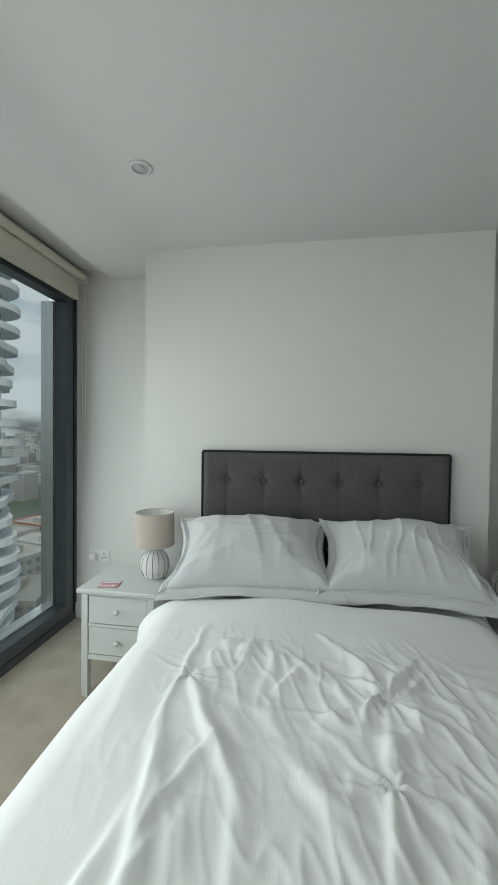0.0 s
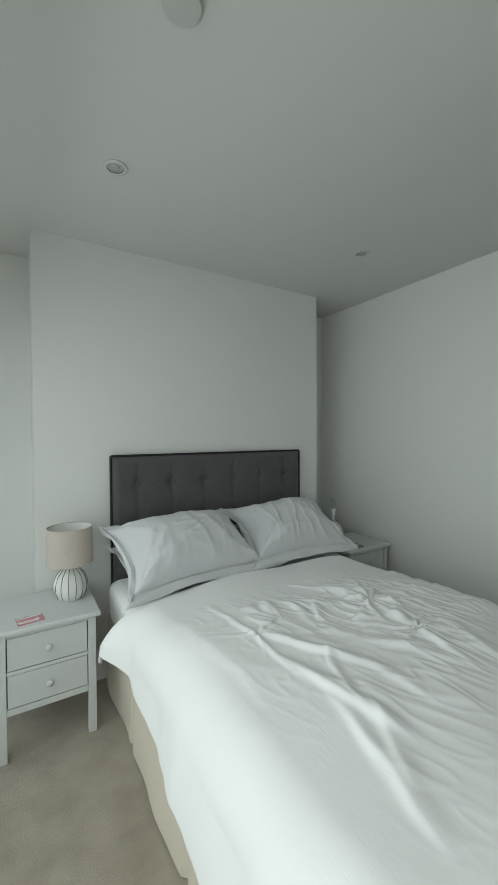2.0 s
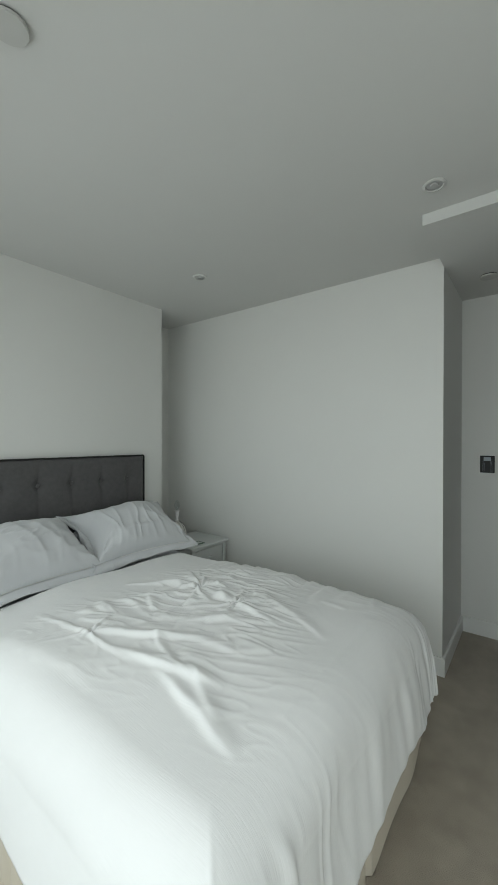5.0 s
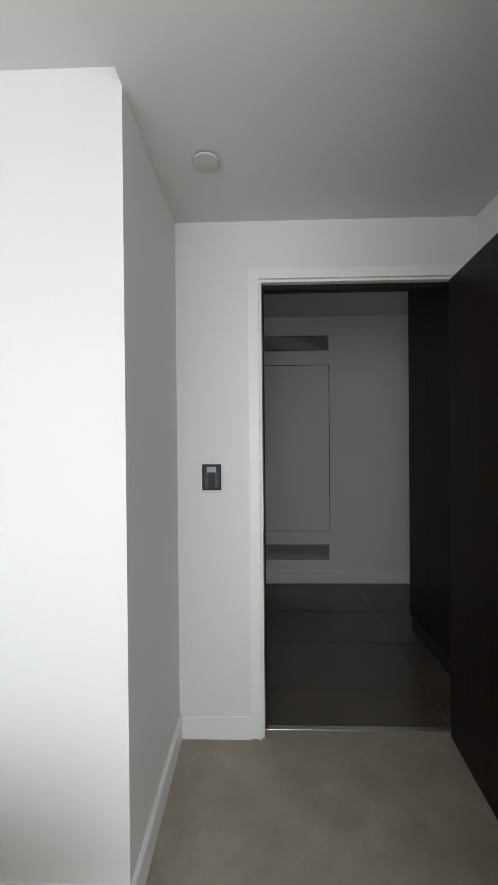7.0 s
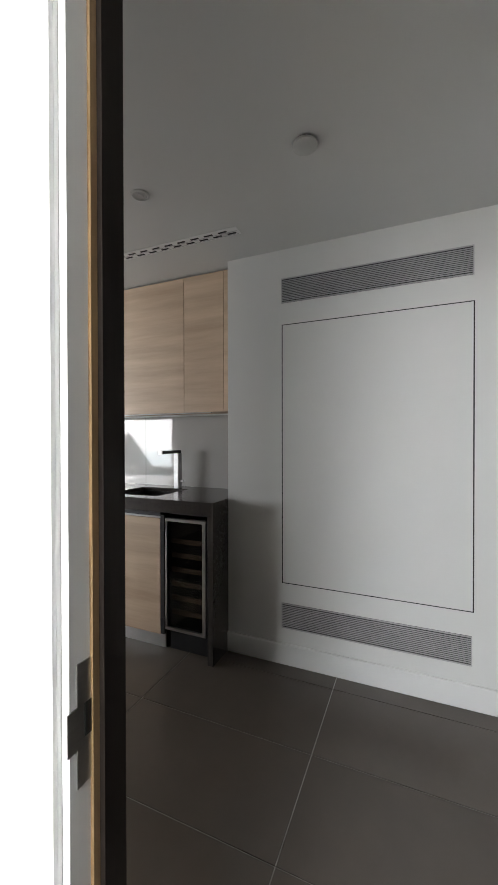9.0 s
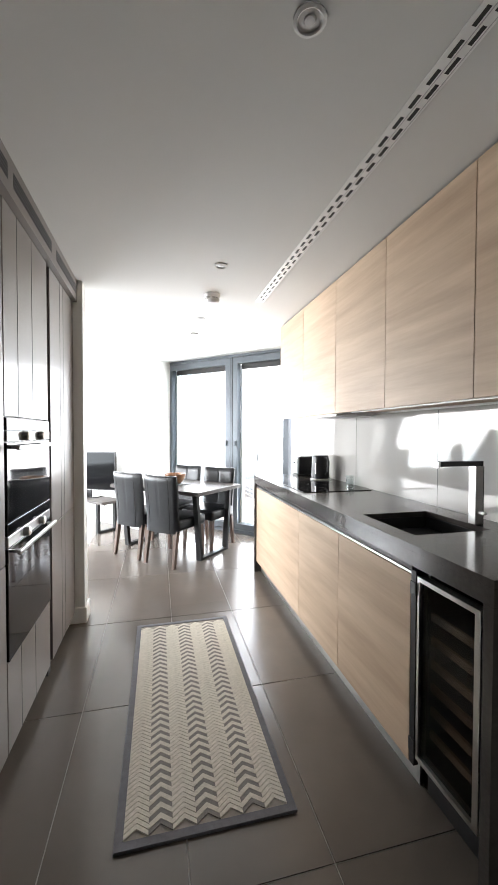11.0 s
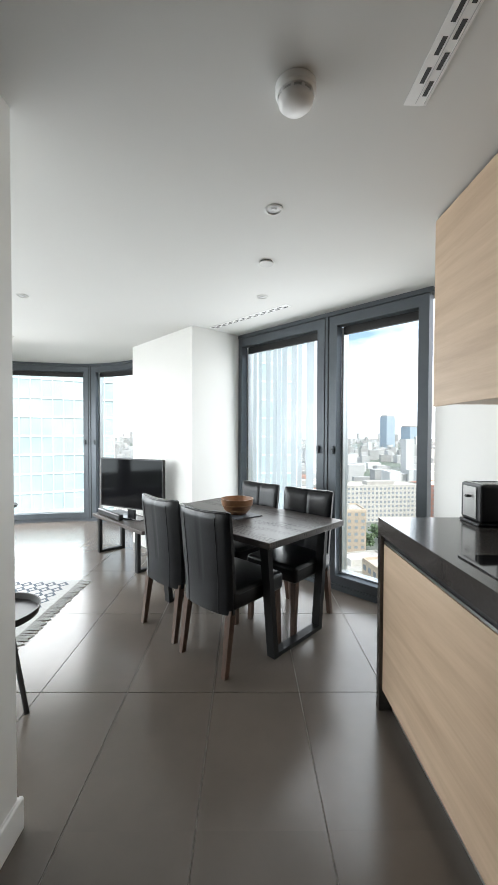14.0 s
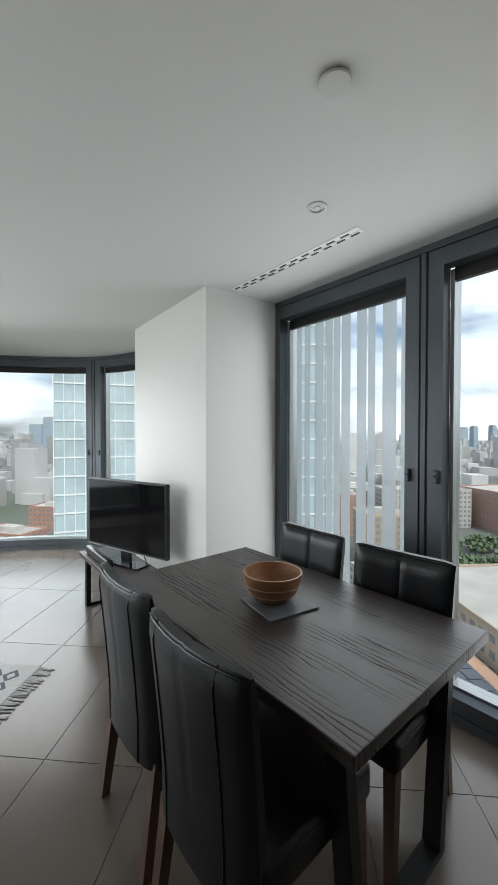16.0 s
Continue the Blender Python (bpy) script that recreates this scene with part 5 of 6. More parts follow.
def oven(z0, z1, label):
    o = thing("oven", XT, 1.53, z0, 0, label, "oven", "built-in ovens")
    w2, h = 0.582, z1 - z0
    part("body", box(-0.021, -0.012, 0.0, w2, 0.0, h), BLACK, o)
    part("glass_door", bx(bmesh.new(), -0.0115, 0.006, 0.0, w2, 0.0, h - 0.098, 0.002), BLACK_GLASS, o, "black glass door")
    part("control_panel", bx(bmesh.new(), -0.0115, 0.007, 0.0, w2, h - 0.094, h - 0.052, 0.002), STEEL, o, "steel control strip")
    part("upper_panel", bx(bmesh.new(), -0.0115, 0.006, 0.0, w2, h - 0.050, h, 0.002), BLACK_GLASS, o)
    for yy in (0.18, 0.40):
        part("dial", lathe([(0.020, 0.0), (0.019, 0.022), (0.014, 0.026), (0.001, 0.027)], 22), STEEL, o, "steel dial", True, pose(0.0072, yy, h - 0.073, 0, 90, 0))
    part("handle", bx(bmesh.new(), 0.030, 0.044, 0.02, w2 - 0.01, h - 0.128, h - 0.110, 0.004), STEEL, o, "flat steel handle")
    for yy in (0.05, w2 - 0.05):
        part("handle_post", box(0.0065, 0.0295, yy - 0.006, yy + 0.006, h - 0.125, h - 0.113), STEEL, o)


oven(0.445, 0.990, "black glass built-in oven with steel handle and dials")
oven(0.994, 1.406, "compact black glass built-in oven with steel trim")
fz = thing("cornice_panel", XT + 0.03, 0.50, 2.252, 0, "taupe panel with black air slots above the tall cabinets", "panel")
part("board", box(-0.30, 0.0, 0.0, 2.248, 0.0, ZK - 2.253), TAUPE, fz)
for y0, y1 in ((0.10, 0.45), (0.55, 1.0), (1.06, 1.60), (1.70, 2.20)):
    sl = part("air_slot", box(0.0002, 0.001, y0, y1, 0.045, 0.105), GASKET, fz, "black air slot")
    for i in range(3):
        part("slat", box(0.0012, 0.003, y0, y1, 0.058 + i * 0.015, 0.0615 + i * 0.015), BLACK, sl)

# kitchen runner with a herringbone weave
mat = thing("kitchen_runner", 2.777, 1.857, 0, 0, "cream and grey herringbone kitchen runner with charcoal edging", "rug")
mw, ml = 0.622, 1.465
part("backing", box(-mw / 2 + 0.02, mw / 2 - 0.02, -ml / 2 + 0.02, ml / 2 - 0.02, 0.0005, 0.008), RUG_MID, mat)
bm = bmesh.new()
for x0, x1, y0, y1 in ((-mw / 2, -mw / 2 + 0.028, -ml / 2, ml / 2), (mw / 2 - 0.028, mw / 2, -ml / 2, ml / 2), (-mw / 2 + 0.028, mw / 2 - 0.028, -ml / 2, -ml / 2 + 0.028), (-mw / 2 + 0.028, mw / 2 - 0.028, ml / 2 - 0.028, ml / 2)):
    bx(bm, x0, x1, y0, y1, 0.0005, 0.0115)
part("binding", bm, RUG_BORDER, mat, "charcoal edge binding")
light, dark = bmesh.new(), bmesh.new()
cols = 14
cw = (mw - 0.056) / cols
def stitch(bm, x0, y0, rise, wide, top):
    v = [(x0, y0 - rise / 2), (x0 + cw, y0 + rise / 2), (x0 + cw, y0 + rise / 2 + wide), (x0, y0 - rise / 2 + wide)]
    lo = [bm.verts.new((p[0], p[1], 0.0081)) for p in v]
    hi = [bm.verts.new((p[0], p[1], top)) for p in v]
    bm.faces.new(hi)
    for i in range(4):
        bm.faces.new((lo[i], lo[(i + 1) % 4], hi[(i + 1) % 4], hi[i]))


rows = 34
step = (ml - 0.10) / rows
for c in range(cols):
    rise = cw * (0.75 if c % 2 == 0 else -0.75)
    x0 = -mw / 2 + 0.028 + c * cw
    for k in range(rows):
        y0 = -ml / 2 + 0.046 + k * step
        if (c // 2) % 2:
            stitch(dark, x0, y0, rise, step * 0.46, 0.0114)
            stitch(light, x0, y0 + step * 0.47, rise, step * 0.50, 0.0125)
        else:
            stitch(light, x0, y0, rise, step * 0.42, 0.0125)
            stitch(light, x0, y0 + step * 0.5, rise, step * 0.42, 0.0125)
tagged(part("cream_weave", light, RUG_LIGHT, mat), kind="stuff")
tagged(part("grey_weave", dark, RUG_DARK, mat), kind="stuff")

# ---- dining ----
TA = 45.8  # the table's short side turns this far from x
TC = Vector((2.805, 4.43))
tb = thing("dining_table", TC.x, TC.y, 0, TA, "dark brushed oak dining table on gunmetal frame legs", "table")
part("tabletop", bx(bmesh.new(), -0.40, 0.40, -0.655, 0.655, 0.705, 0.745, 0.004, 2), TABLEWOOD, tb)
for sy in (-1, 1):
    y = sy * 0.545
    for sx in (-1, 1):
        part("leg", bar_bm((sx * 0.308, y, 0.704), (sx * 0.236, y, 0.0265), 0.038, 0.060, None, (1, 0, 0)), GUNMETAL, tb)
    part("foot_rail", box(-0.254, 0.254, y - 0.030, y + 0.030, 0.0, 0.026), GUNMETAL, tb)
    part("top_plate", box(-0.345, 0.345, y - 0.036, y + 0.036, 0.699, 0.7045), GUNMETAL, tb)


def dining_chair():
    """Faces +y from its own place; the seat's middle is the origin."""
    c = thing("dining_chair", 0, 0, 0, 0, "black leather dining chair with dark wooden legs", "chair", "chairs round the table")
    part("seat", bx(bmesh.new(), -0.22, 0.22, -0.215, 0.235, 0.36, 0.475, 0.028, 4), LEATHER, c, "padded black leather seat", True)
    part("seat_piping", tube([(-0.217, -0.18, 0.452), (-0.217, 0.21, 0.452), (-0.195, 0.231, 0.452), (0.195, 0.231, 0.452), (0.217, 0.21, 0.452), (0.217, -0.18, 0.452)], 0.004, 6), LEATHER, c, "", True)
    def back(front):
        def fn(u, v):
            a, z = u * 2 - 1, 0.34 + v * 0.575
            lean = -0.225 - 0.055 * max(0, v - 0.2) ** 1.3
            curve = 0.022 * a * a
            wid = 0.208 + 0.012 * v
            thick = 0.034 * (1 - max(0, (v - 0.9) / 0.1) ** 2 * 0.6) * (1 - abs(a) ** 8 * 0.7)
            top_round = (-0.012 * abs(a) ** 10 + 0.012 * a * a) * max(0, (v - 0.75) / 0.25)
            seam = 0.006 * math.exp(-(a / 0.025) ** 2) * (1 if v > 0.3 else 0)
            return Vector((a * wid, lean + curve + (thick - seam if front else -thick + seam * 0.5), z + top_round))
        return fn
    bk = sheet(back(True), 26, 22)
    sheet(back(False), 26, 22, bk)
    f, g = back(True), back(False)
    def rim(path):
        rows = [(bk.verts.new(f(u, v)), bk.verts.new(g(u, v))) for u, v in path]
        for p, q in zip(rows, rows[1:]):
            bk.faces.new((p[0], q[0], q[1], p[1]))
    rim([(0, v / 22) for v in range(23)] + [(u / 26, 1) for u in range(1, 27)] + [(1, 1 - v / 22) for v in range(1, 23)] + [(1 - u / 26, 0) for u in range(1, 27)])
    bmesh.ops.remove_doubles(bk, verts=bk.verts, dist=0.0005)
    part("backrest", bk, LEATHER, c, "curved black leather backrest with a centre seam", True)
    for a in (-0.62, 0.62):
        pts = [back(False)((a + 1) / 2, v / 12) + Vector((0, -0.0015, 0)) for v in range(13)]
        part("seam", tube(pts, 0.0022, 6), LEATHER, c, "", True)
    for front in (True, False):
        off = Vector((0, 0.001 if front else -0.001, 0))
        part("top_piping", tube([back(front)(u / 24, 0.985) + off for u in range(1, 24)], 0.0035, 6), LEATHER, c, "", True)
    for sx in (-1, 1):
        for y0, y1 in ((-0.205, -0.255), (0.195, 0.215)):
            bm = bmesh.new()
            a0, a1 = Vector((sx * 0.185, y0, 0.365)), Vector((sx * 0.190, y1, 0.0))
            q = []
            for p, hw in ((a0, 0.021), (a1, 0.015)):
                q.append([bm.verts.new(p + Vector((dx * hw, dy * hw, 0))) for dx, dy in ((-1, -1), (1, -1), (1, 1), (-1, 1))])
            for i in range(4):
                bm.faces.new((q[0][i], q[0][(i + 1) % 4], q[1][(i + 1) % 4], q[1][i]))
            bm.faces.new(q[0][::-1]), bm.faces.new(q[1])
            part("leg", bm, WALNUT, c, "dark wooden leg")
    return c


first = dining_chair()
n1 = Vector((math.cos(radians(TA)), math.sin(radians(TA))))
def seat_place(back_x, back_y, facing, turn=0.0):
    f = n1 * facing
    p = Vector((back_x, back_y)) + f * 0.235
    return pose(p.x, p.y, 0, 0, 0, TA - 90 + (0 if facing > 0 else 180) + turn)


copy_thing(first, seat_place(2.29, 4.18, 1, -1))
copy_thing(first, seat_place(3.35, 4.55, -1, 2))
copy_thing(first, seat_place(2.98, 4.94, -1, -2))
first.matrix_basis = seat_place(2.625, 3.82, 1, 1)

coast = thing("slate_board", 2.826, 4.398, 0.745, -9 + 45, "square grey slate board on the dining table", "table mat")
part("slab", bx(bmesh.new(), -0.112, 0.112, -0.112, 0.112, 0.0005, 0.008, 0.0015), SLATE, coast)
bowl = thing("wooden_bowl", 2.80, 4.43, 0.7535, 0, "turned wooden bowl of mixed segments, empty", "bowl")
bm = lathe([(0.058, 0.0), (0.066, 0.004), (0.092, 0.030), (0.110, 0.062), (0.117, 0.092), (0.117, 0.1005), (0.110, 0.1005), (0.104, 0.066), (0.086, 0.036), (0.05, 0.014), (0.004, 0.011)], 40)
part("body", bm, BOWLWOOD, bowl, "", True)
bowl.scale = (1.04, 1.04, 1.14)
for z, r in ((0.030, 0.0926), (0.062, 0.1104)):
    part("band", tube([(r * math.cos(t), r * math.sin(t), z) for t in (2 * math.pi * k / 40 for k in range(41))], 0.0016, 6), OAK_EDGE, bowl, "paler wood band", True)

# ---- living room ----
BA = math.degrees(math.atan2(-0.72, 0.69))
bench = thing("tv_bench", 1.10, 5.97, 0, BA, "low dark bench with steel frame legs under the television", "bench")
part("seat_board", bx(bmesh.new(), 0, 1.15, 0, 0.34, 0.395, 0.43, 0.003), material("bench_wood", (0.055, 0.045, 0.04), 0.4, spread=0.3, scale=6, stretch=(1, 9, 1), bump=0.3, bump_scale=10, bump_stretch=(1, 12, 1)), bench)
for x in (0.10, 0.98):
    for y in (0.035, 0.305):
        part("leg", box(x, x + 0.05, y - 0.0175, y + 0.0175, 0.0255, 0.3945), GUNMETAL, bench)
    part("foot_rail", box(x, x + 0.05, 0.0175, 0.3225, 0.0, 0.025), GUNMETAL, bench)
tv = thing("television", (2.018 + 1.22) / 2, (5.485 + 5.91) / 2, 0.43, math.degrees(math.atan2(5.485 - 5.91, 2.018 - 1.22)), "flat black television, switched off, on the bench", "television")
part("cabinet", bx(bmesh.new(), -0.452, 0.452, 0.0, 0.040, 0.100, 0.645, 0.006), BLACK, tv)
part("screen", box(-0.438, 0.438, -0.0012, -0.0002, 0.118, 0.632), SCREEN, tv, "dark glossy screen")
part("bezel_edge", box(-0.452, 0.452, -0.003, -0.0015, 0.100, 0.106), STEEL, tv)
part("neck", bx(bmesh.new(), -0.05, 0.05, 0.008, 0.03, 0.012, 0.0995), BLACK, tv)
part("stand", bx(bmesh.new(), -0.20, 0.20, -0.06, 0.075, 0.0005, 0.0118, 0.004), BLACK_GLASS, tv)
part("cable", tube([(0.10, 0.045, 0.2), (0.14, 0.08, 0.05), (0.2, 0.10, -0.1), (0.22, 0.12, -0.35)], 0.004, 8), BLACK, tv, "", True)
sb = thing("soundbar", 1.393, 5.794, 0.43, BA, "slim black soundbar on the bench below the television", "soundbar")
part("body", bx(bmesh.new(), -0.27, 0.27, -0.055, 0.0, 0.0005, 0.062, 0.014, 3), BLACK, sb, "", True)
part("front_cloth", box(-0.255, 0.255, -0.0562, -0.0552, 0.012, 0.052), GASKET, sb)

rug = thing("living_rug", 0.0, 0.0, 0, 0, "flat-woven cream and slate blue diamond rug with tassels", "rug")
rx0, rx1, ry0, ry1 = -0.35, 1.36, 3.75, 5.06
part("weave", box(rx0, rx1, ry0, ry1, 0.0005, 0.008), KILIM_PALE, rug)
dm, tas = bmesh.new(), bmesh.new()
nx, ny = 15, 11
for i in range(nx):
    for j in range(ny):
        cx, cy = rx0 + 0.06 + (i + 0.5) * (rx1 - rx0 - 0.12) / nx, ry0 + 0.05 + (j + 0.5) * (ry1 - ry0 - 0.10) / ny
        w2, h2, t2 = 0.053, 0.056, 0.027
        for sx in (-1, 1):
            for sy in (-1, 1):
                q = [(cx, cy + sy * h2), (cx + sx * w2, cy), (cx + sx * (w2 - t2), cy), (cx, cy + sy * (h2 - t2))]
                dm.faces.new([dm.verts.new((x, y, 0.0088)) for x, y in (q if sx * sy < 0 else q[::-1])])
tagged(part("diamond_pattern", dm, KILIM_BLUE, rug), kind="stuff")
random.seed(9)
for k in range(120):
    y = ry0 + (k + 0.5) * (ry1 - ry0) / 120
    a = random.uniform(-0.02, 0.02)
    tube([(rx1 - 0.002, y, 0.006), (rx1 + 0.045, y + a * 0.5, 0.005), (rx1 + random.uniform(0.08, 0.105), y + a, 0.004)], 0.0033, 5, tas)
tagged(part("tassels", tas, KILIM_PALE, rug), kind="stuff")


def tray_table(x, y, r, h, label):
    t = thing("side_table", x, y, 0, 0, label, "side table", "black round side tables")
    part("tray", lathe([(r - 0.03, h - 0.022), (r - 0.008, h - 0.018), (r, h + 0.018), (r - 0.005, h + 0.018), (r - 0.014, h - 0.010), (0.004, h - 0.011)], 40), BLACK, t, "", True)
    for k in range(3):
        a = radians(-20 + 120 * k)
        part("leg", tube([((r - 0.10) * math.cos(a), (r - 0.10) * math.sin(a), h - 0.023), ((r + 0.01) * math.cos(a), (r + 0.01) * math.sin(a), 0.0)], 0.012, 10), BLACK, t, "", True)


tray_table(1.61, 3.49, 0.21, 0.45, "round black tray side table near the kitchen wall")
tray_table(-0.32, 6.53, 0.20, 0.40, "round black tray side table by the curved window")


# ---- city outside ----
GZ = -62.0
ground = structure("ground", box(-6000, 6000, -6000, 6000, GZ - 1, GZ), material("city_ground", (0.16, 0.16, 0.155), 0.9, spread=0.4, scale=0.012, col2=(0.10, 0.13, 0.09)))
WALLS = [material("pale_render", (0.40, 0.38, 0.35), 0.8, spread=0.1, scale=0.3, per_object=0.15), material("red_brick", (0.42, 0.23, 0.175), 0.85, spread=0.12, scale=0.5, per_object=0.2),
         material("grey_concrete", (0.36, 0.36, 0.35), 0.8, spread=0.1, scale=0.3, per_object=0.2), material("tan_brick", (0.42, 0.34, 0.26), 0.85, spread=0.1, scale=0.5, per_object=0.15)]
# Roofs, windows and tower glass are coloured paler to stand in for haze.
ROOF = material("pale_flat_roof", (0.42, 0.40, 0.37), 0.85, spread=0.15, scale=0.15, per_object=0.25)
CITY_GLASS = material("haze_paled_window", (0.24, 0.26, 0.28), 0.15, spread=0.3, scale=0.6)
TOWER_GLASS = material("blue_curtain_wall", (0.42, 0.52, 0.55), 0.2, spread=0.15, scale=0.2, coat=0.3)
WHITEWALL = material("white_balcony", (0.80, 0.81, 0.82), 0.6, spread=0.05, scale=0.4)
LEAVES = material("city_foliage", (0.11, 0.155, 0.085), 0.9, spread=0.4, scale=0.5, per_island=0.3)
ROAD = material("asphalt", (0.07, 0.07, 0.07), 0.9, spread=0.15, scale=0.2)


def block(x, y, w, d, storeys, rz, wall, base=GZ):
    """A town building: walls, flat roof with parapet and plant room, a band of windows for each storey."""
    b = thing("city_building", x, y, base, rz, "flat-roofed city building with rows of windows, seen far below", "building", "city buildings")
    h = storeys * 3.2
    part("wall", box(-w / 2, w / 2, -d / 2, d / 2, 0, h), wall, b)
    part("roof", box(-w / 2 + 0.4, w / 2 - 0.4, -d / 2 + 0.4, d / 2 - 0.4, h + 0.01, h + 0.3), ROOF, b)
    par = bmesh.new()
    for x0, x1, y0, y1 in ((-w / 2, w / 2, -d / 2, -d / 2 + 0.4), (-w / 2, w / 2, d / 2 - 0.4, d / 2), (-w / 2, -w / 2 + 0.4, -d / 2 + 0.4, d / 2 - 0.4), (w / 2 - 0.4, w / 2, -d / 2 + 0.4, d / 2 - 0.4)):
        bx(par, x0, x1, y0, y1, h + 0.01, h + 1.0)
    part("parapet", par, wall, b)
    part("plant_room", box(-w * 0.15, w * 0.2, -d * 0.2, d * 0.15, h + 0.31, h + 2.8), ROOF, b)
    for s in range(storeys):
        wn2 = bmesh.new()
        z0 = s * 3.2 + 1.0
        for i in range(int(w / 3)):
            xx = -w / 2 + (i + 0.5) * w / int(w / 3)
            for yy in (-d / 2 - 0.03, d / 2 + 0.03):
                bx(wn2, xx - 0.8, xx + 0.8, yy - 0.02, yy + 0.02, z0, z0 + 1.5)
        for i in range(int(d / 3)):
            yy = -d / 2 + (i + 0.5) * d / int(d / 3)
            for xx in (-w / 2 - 0.03, w / 2 + 0.03):
                bx(wn2, xx - 0.02, xx + 0.02, yy - 0.8, yy + 0.8, z0, z0 + 1.5)
        part("window_row", wn2, CITY_GLASS, b)
    return b


random.seed(21)
for i in range(9):
    for j in range(7):
        if random.random() < 0.16:
            continue
        x = -150 + i * 48 + random.uniform(-8, 8)
        y = 62 + j * 46 + random.uniform(-8, 8)
        if -70 < x - (y - 60) * -0.3 < -22 and y < 130:
            continue
        if math.hypot(x - 30, y - 76) < 34 or math.hypot(x - 61, y - 90) < 52 or math.hypot(x - 160, y - 265) < 50 or (55 < x < 150 and 125 < y < 240):
            continue
        block(x, y, random.uniform(22, 36), random.uniform(16, 30), random.choice((3, 4, 5, 6)) if y < 170 else random.choice((4, 5, 6, 8, 10)), random.choice((0, 8, 15, -12)), random.choice(WALLS))
for i in range(5):
    for j in range(5):
        if random.random() < 0.25:
            continue
        block(-110 - i * 50 + random.uniform(-8, 8), -20 + j * 46 + random.uniform(-8, 8), random.uniform(22, 36), random.uniform(16, 28), random.choice((4, 5, 6, 7)), random.choice((0, 10, -14)), random.choice(WALLS))

# Haze is put into the base colours of the far blocks and towers.
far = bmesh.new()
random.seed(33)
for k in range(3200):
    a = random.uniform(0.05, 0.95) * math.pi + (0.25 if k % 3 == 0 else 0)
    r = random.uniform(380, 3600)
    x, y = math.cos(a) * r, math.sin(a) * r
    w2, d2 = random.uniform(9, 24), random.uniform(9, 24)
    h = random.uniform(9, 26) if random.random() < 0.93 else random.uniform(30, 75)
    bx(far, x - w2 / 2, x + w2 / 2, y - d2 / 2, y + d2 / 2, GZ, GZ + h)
tagged(link("distant_city", far, material("haze_paled_buildings", (0.42, 0.415, 0.41), 0.9, spread=0.1, scale=0.02, per_island=0.35)), "distant city of low buildings, haze put into its colour", "city", kind="stuff")
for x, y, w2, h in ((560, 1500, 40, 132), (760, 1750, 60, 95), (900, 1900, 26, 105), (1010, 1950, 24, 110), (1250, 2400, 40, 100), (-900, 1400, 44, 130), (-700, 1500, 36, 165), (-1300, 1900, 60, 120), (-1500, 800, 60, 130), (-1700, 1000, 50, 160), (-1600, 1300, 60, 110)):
    t = thing("distant_tower", x, y, GZ, 20, "tower block far off on the skyline, tinted for haze", "tower", "skyline towers")
    # Bluish base colour stands in for haze over the shaft.
    part("shaft", box(-w2 / 2, w2 / 2, -w2 / 2, w2 / 2, 0, h), material("haze_tinted_tower", (0.30, 0.36, 0.42), 0.8, spread=0.1, scale=0.03), t)
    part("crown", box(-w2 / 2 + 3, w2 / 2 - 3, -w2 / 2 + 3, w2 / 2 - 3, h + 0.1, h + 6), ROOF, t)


def glass_tower(x, y, w, d, storeys, rz, label):
    """A glazed tower: storey slabs, panes between them and upright fins."""
    t = thing("glass_tower", x, y, GZ, rz, label, "tower", "near towers")
    h = storeys * 3.3
    part("core", box(-w / 2 + 0.5, w / 2 - 0.5, -d / 2 + 0.5, d / 2 - 0.5, 0, h), CITY_GLASS, t)
    gl = bmesh.new()
    for s in range(storeys):
        bx(gl, -w / 2 + 0.15, w / 2 - 0.15, -d / 2 + 0.15, d / 2 - 0.15, s * 3.3 + 0.26, s * 3.3 + 3.29)
    tagged(part("glazing", gl, TOWER_GLASS, t), kind="stuff")
    for s in range(storeys + 1):
        part("slab", box(-w / 2, w / 2, -d / 2, d / 2, s * 3.3, s * 3.3 + 0.25), WHITEWALL, t)
    for i in range(int(w / 1.6) + 1):
        xx = -w / 2 + i * w / int(w / 1.6)
        for yy in (-d / 2 - 0.02, d / 2 + 0.02):
            part("fin", box(xx - 0.06, xx + 0.06, yy - 0.15, yy + 0.15, 0.5, h), WHITEWALL, t)
    part("roof", box(-w / 2 + 1, w / 2 - 1, -d / 2 + 1, d / 2 - 1, h + 0.5, h + 4), ROOF, t)


glass_tower(-33, 77, 17, 17, 34, 24, "pale blue glazed tower seen through the curved window")
glass_tower(7, 75, 9, 10, 36, 6, "pale blue glazed tower with white upright fins")

bt = thing("balcony_tower", -59.5, 52.5, GZ, 0, "white apartment tower with wavy balconies", "tower", "near towers")
part("core", lathe([(10, 0), (10, 118)], 40), TOWER_GLASS, bt)
for s in range(36):
    def edge(t, k=s):
        return 12.0 + 0.9 * math.sin(5 * t + k * 0.9)
    pts = [(edge(2 * math.pi * q / 48) * math.cos(2 * math.pi * q / 48), edge(2 * math.pi * q / 48) * math.sin(2 * math.pi * q / 48)) for q in range(48)]
    part("balcony", prism(pts, s * 3.2, s * 3.2 + 1.1), WHITEWALL, bt)

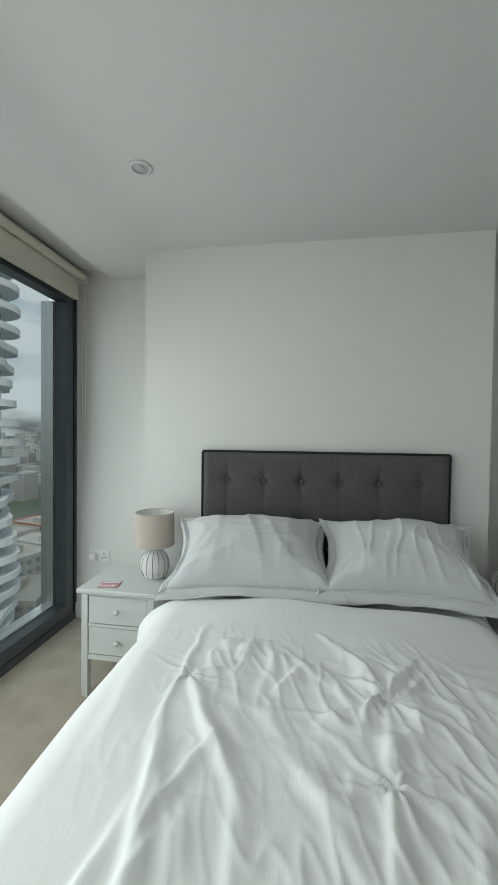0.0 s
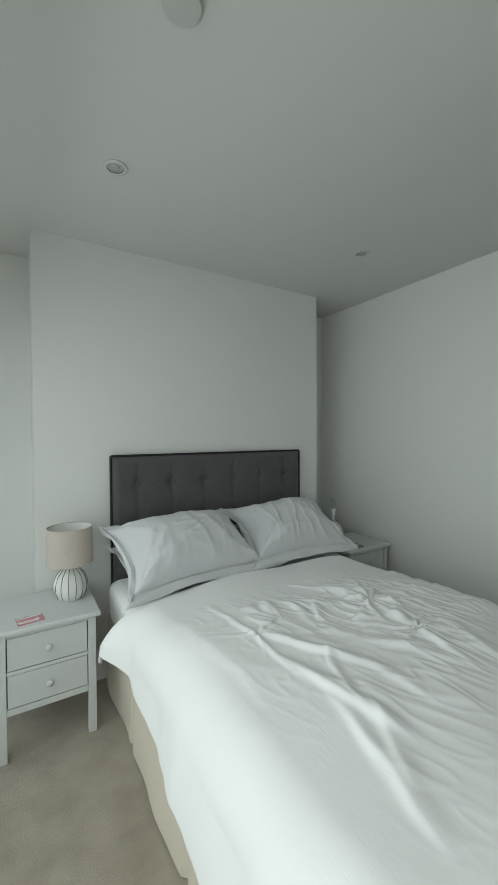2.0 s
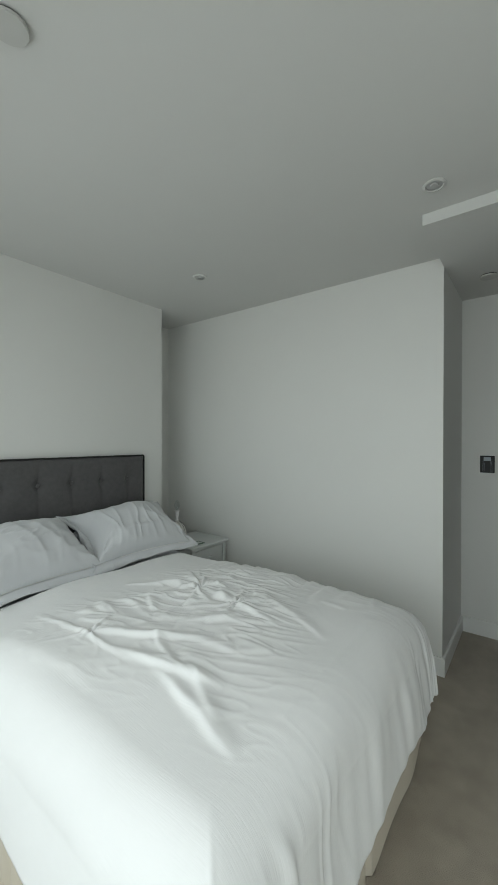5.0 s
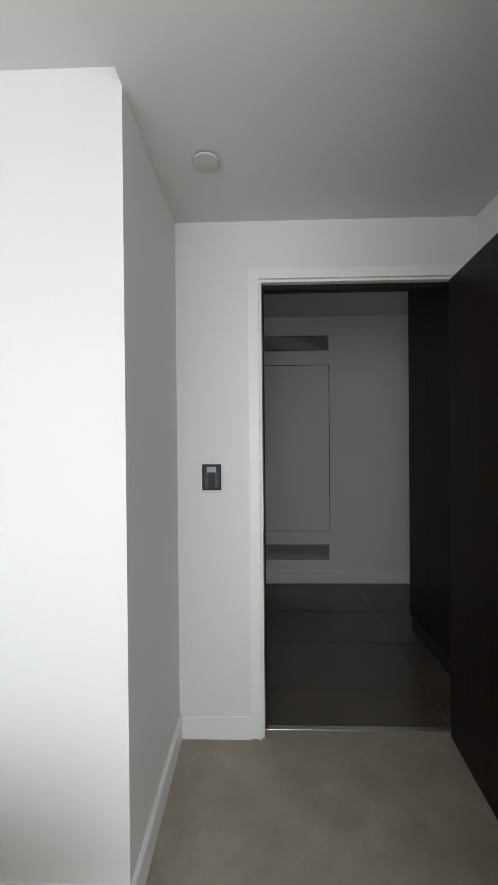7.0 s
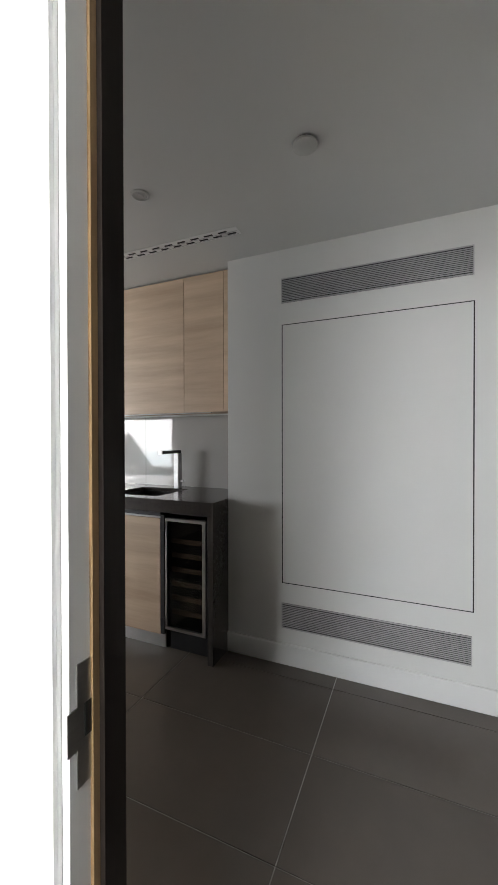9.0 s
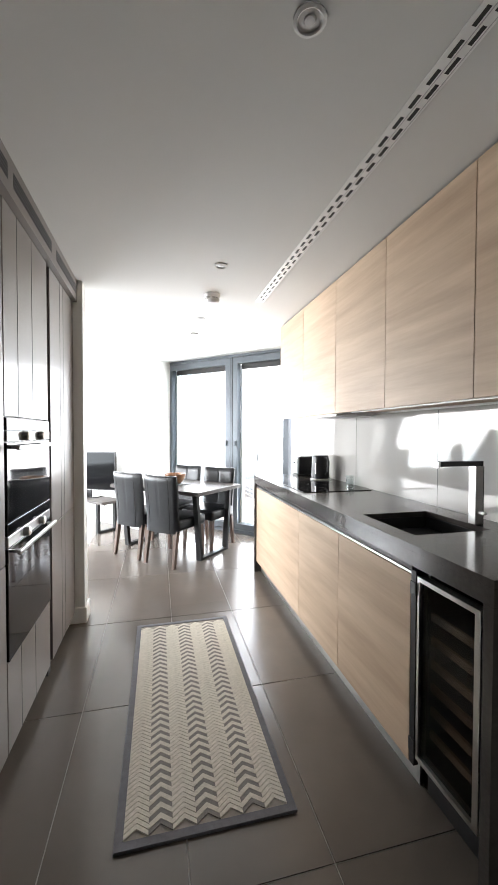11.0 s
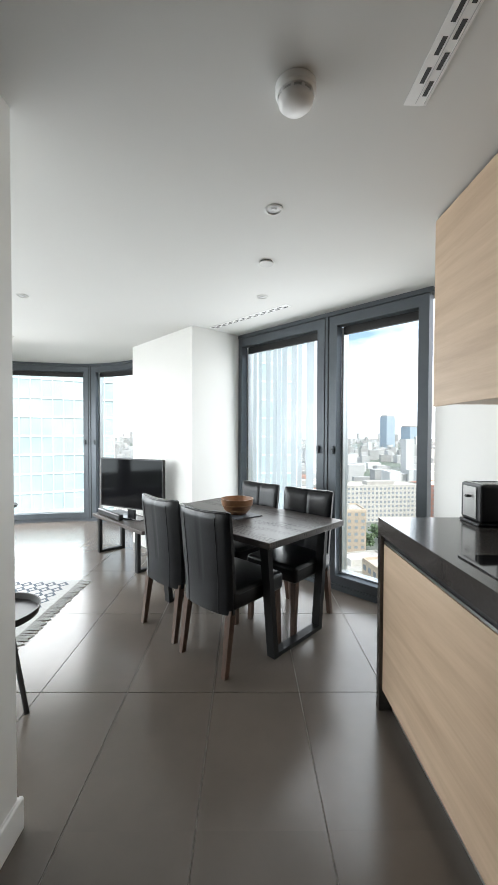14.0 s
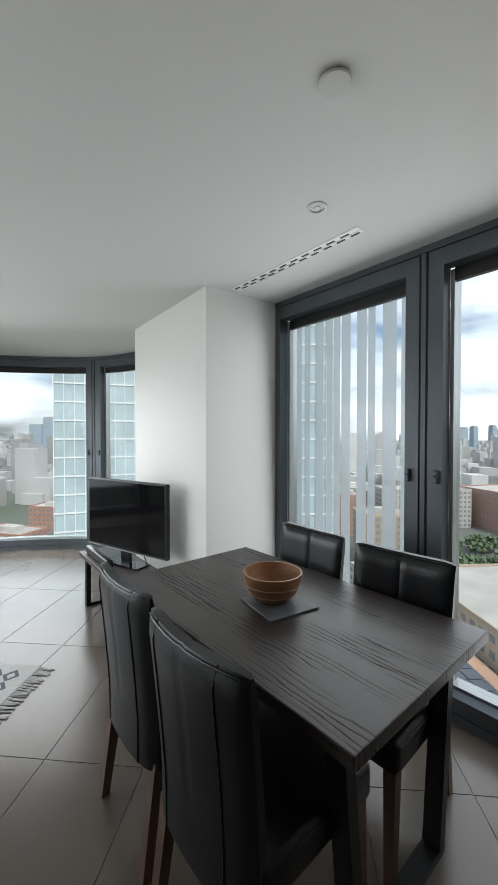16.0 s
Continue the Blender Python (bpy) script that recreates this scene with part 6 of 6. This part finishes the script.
road = structure("road", prism([(-58, -300), (-44, -300), (-100, 420), (-114, 420)], GZ + 0.005, GZ + 0.05), ROAD)
tr = bmesh.new()
random.seed(5)
for k in range(110):
    if k < 45:
        cx, cy = -80 + random.uniform(-18, 18) - 0.1 * k, 60 + k * 5 + random.uniform(-12, 12)
    else:
        cx, cy = random.uniform(60, 140), random.uniform(150, 225)
    hgt = random.uniform(6, 11)
    for q in range(70):
        a, rr, zz = random.uniform(0, 6.283), random.uniform(0, 4.2), random.uniform(3.0, hgt)
        p = Vector((cx + rr * math.cos(a), cy + rr * math.sin(a), GZ + zz))
        sz = random.uniform(0.35, 0.85)
        turn = Matrix.Translation(p) @ Euler((random.random() * 3, random.random() * 3, random.random() * 3)).to_matrix().to_4x4()
        bx(tr, -sz, sz, -sz, sz, -sz * 0.7, sz * 0.7, 0, 1, turn)
tagged(link("street_trees", tr, LEAVES), "dark green clumps of street trees far below", "trees", kind="stuff")
random.seed(6)
for k in range(14):
    yy = -60 + k * 30 + random.uniform(-6, 6)
    f = (yy + 300) / 720
    v = thing("van", -51 - 56 * f + random.choice((-3, 3)), yy, GZ + 0.05, 4.5, "white vehicle on the road far below", "car", "road vehicles")
    part("body", bx(bmesh.new(), -0.95, 0.95, -2.4, 2.4, 0.35, 1.9, 0.2), WHITEWALL, v)
    part("windscreen", box(-0.8, 0.8, 2.41, 2.45, 1.1, 1.7), CITY_GLASS, v)
    for wx in (-0.8, 0.8):
        for wy in (-1.5, 1.5):
            part("wheel", lathe([(0.35, -0.1), (0.35, 0.1)], 14), BLACK, v, "", False, pose(wx, wy, 0.35, 0, 90, 0))

# roof with solar panels below the dining window
block(61, 87, 38, 60, 8, 9, WALLS[3])
block(160, 268, 36, 72, 8, 20, WALLS[1])
block(100, 285, 60, 24, 8, 6, WALLS[0])
sr = thing("solar_roof", 29, 76, GZ, 9, "low roof with rows of solar panels below the windows", "building")
part("wall", box(-12, 12, -25, 25, 0, 20), WALLS[3], sr)
part("roof", box(-11.6, 11.6, -24.6, 24.6, 20.01, 20.3), material("terracotta_roof", (0.46, 0.29, 0.20), 0.85, spread=0.2, scale=0.3), sr)
SOLAR = material("solar_panel", (0.07, 0.085, 0.11), 0.25, spread=0.2, scale=0.5)
for i in range(6):
    for j in range(15):
        part("solar_panel", box(-10 + i * 3.1, -7.15 + i * 3.1, -23.5 + j * 3.1, -20.65 + j * 3.1, 20.6, 20.7), SOLAR, sr)


# ---- floor tiles ----
def clip(poly, a, b, c):
    """Keeps the part of a plan polygon where a*x + b*y <= c."""
    out = []
    for p, q in zip(poly, poly[1:] + poly[:1]):
        dp, dq = a * p[0] + b * p[1] - c, a * q[0] + b * q[1] - c
        if dp <= 0:
            out.append(p)
        if dp * dq < 0:
            t = dp / (dp - dq)
            out.append((p[0] + (q[0] - p[0]) * t, p[1] + (q[1] - p[1]) * t))
    return out


TX, TY, TXO, TYO, JT = 0.448, 0.872, 2.251, 3.562, 0.0024
limits = [(1, 1, WSUM - 0.004)]
for a, b in zip(LIVING[::3], LIVING[3::3]):
    d = Vector((b[0] - a[0], b[1] - a[1])).normalized()
    lim = (-d.y, d.x, -d.y * a[0] + d.x * a[1])
    if all(lim[0] * x + lim[1] * y <= lim[2] for x, y in DINING):
        limits.append(lim)
shared = {}
for i in range(-10, 6):
    for j in range(-7, 6):
        x0, y0 = TXO + i * TX, TYO + j * TY
        base = [(x0 + JT, y0 + JT), (x0 + TX - JT, y0 + JT), (x0 + TX - JT, y0 + TY - JT), (x0 + JT, y0 + TY - JT)]
        for zone in ("kitchen", "living"):
            poly = list(base)
            if zone == "kitchen":
                cuts = [(-1, 0, -1.992), (0, 1, 2.8699), (1, 0, 4.13), (0, -1, 2.09)]
            else:
                cuts = [(-1, 0, 1.595), (0, -1, -2.87), (1, 0, 4.195), *limits]
            for c in cuts:
                if poly:
                    poly = clip(poly, *c)
            if len(poly) < 3:
                continue
            area = 0.5 * abs(sum(p[0] * q[1] - q[0] * p[1] for p, q in zip(poly, poly[1:] + poly[:1])))
            if area < 0.002:
                continue
            key = tuple((round(p[0] - x0, 4), round(p[1] - y0, 4)) for p in poly)
            if key not in shared:
                bm = prism([(p[0] - x0, p[1] - y0) for p in poly], -0.008, 0.0)
                bmesh.ops.recalc_face_normals(bm, faces=bm.faces)
                me = bpy.data.meshes.new("tile")
                bm.to_mesh(me)
                bm.free()
                me.materials.append(TILE)
                shared[key] = me
            t = new("tile", shared[key])
            t.parent = floor_slab
            t.location = (x0, y0, 0)
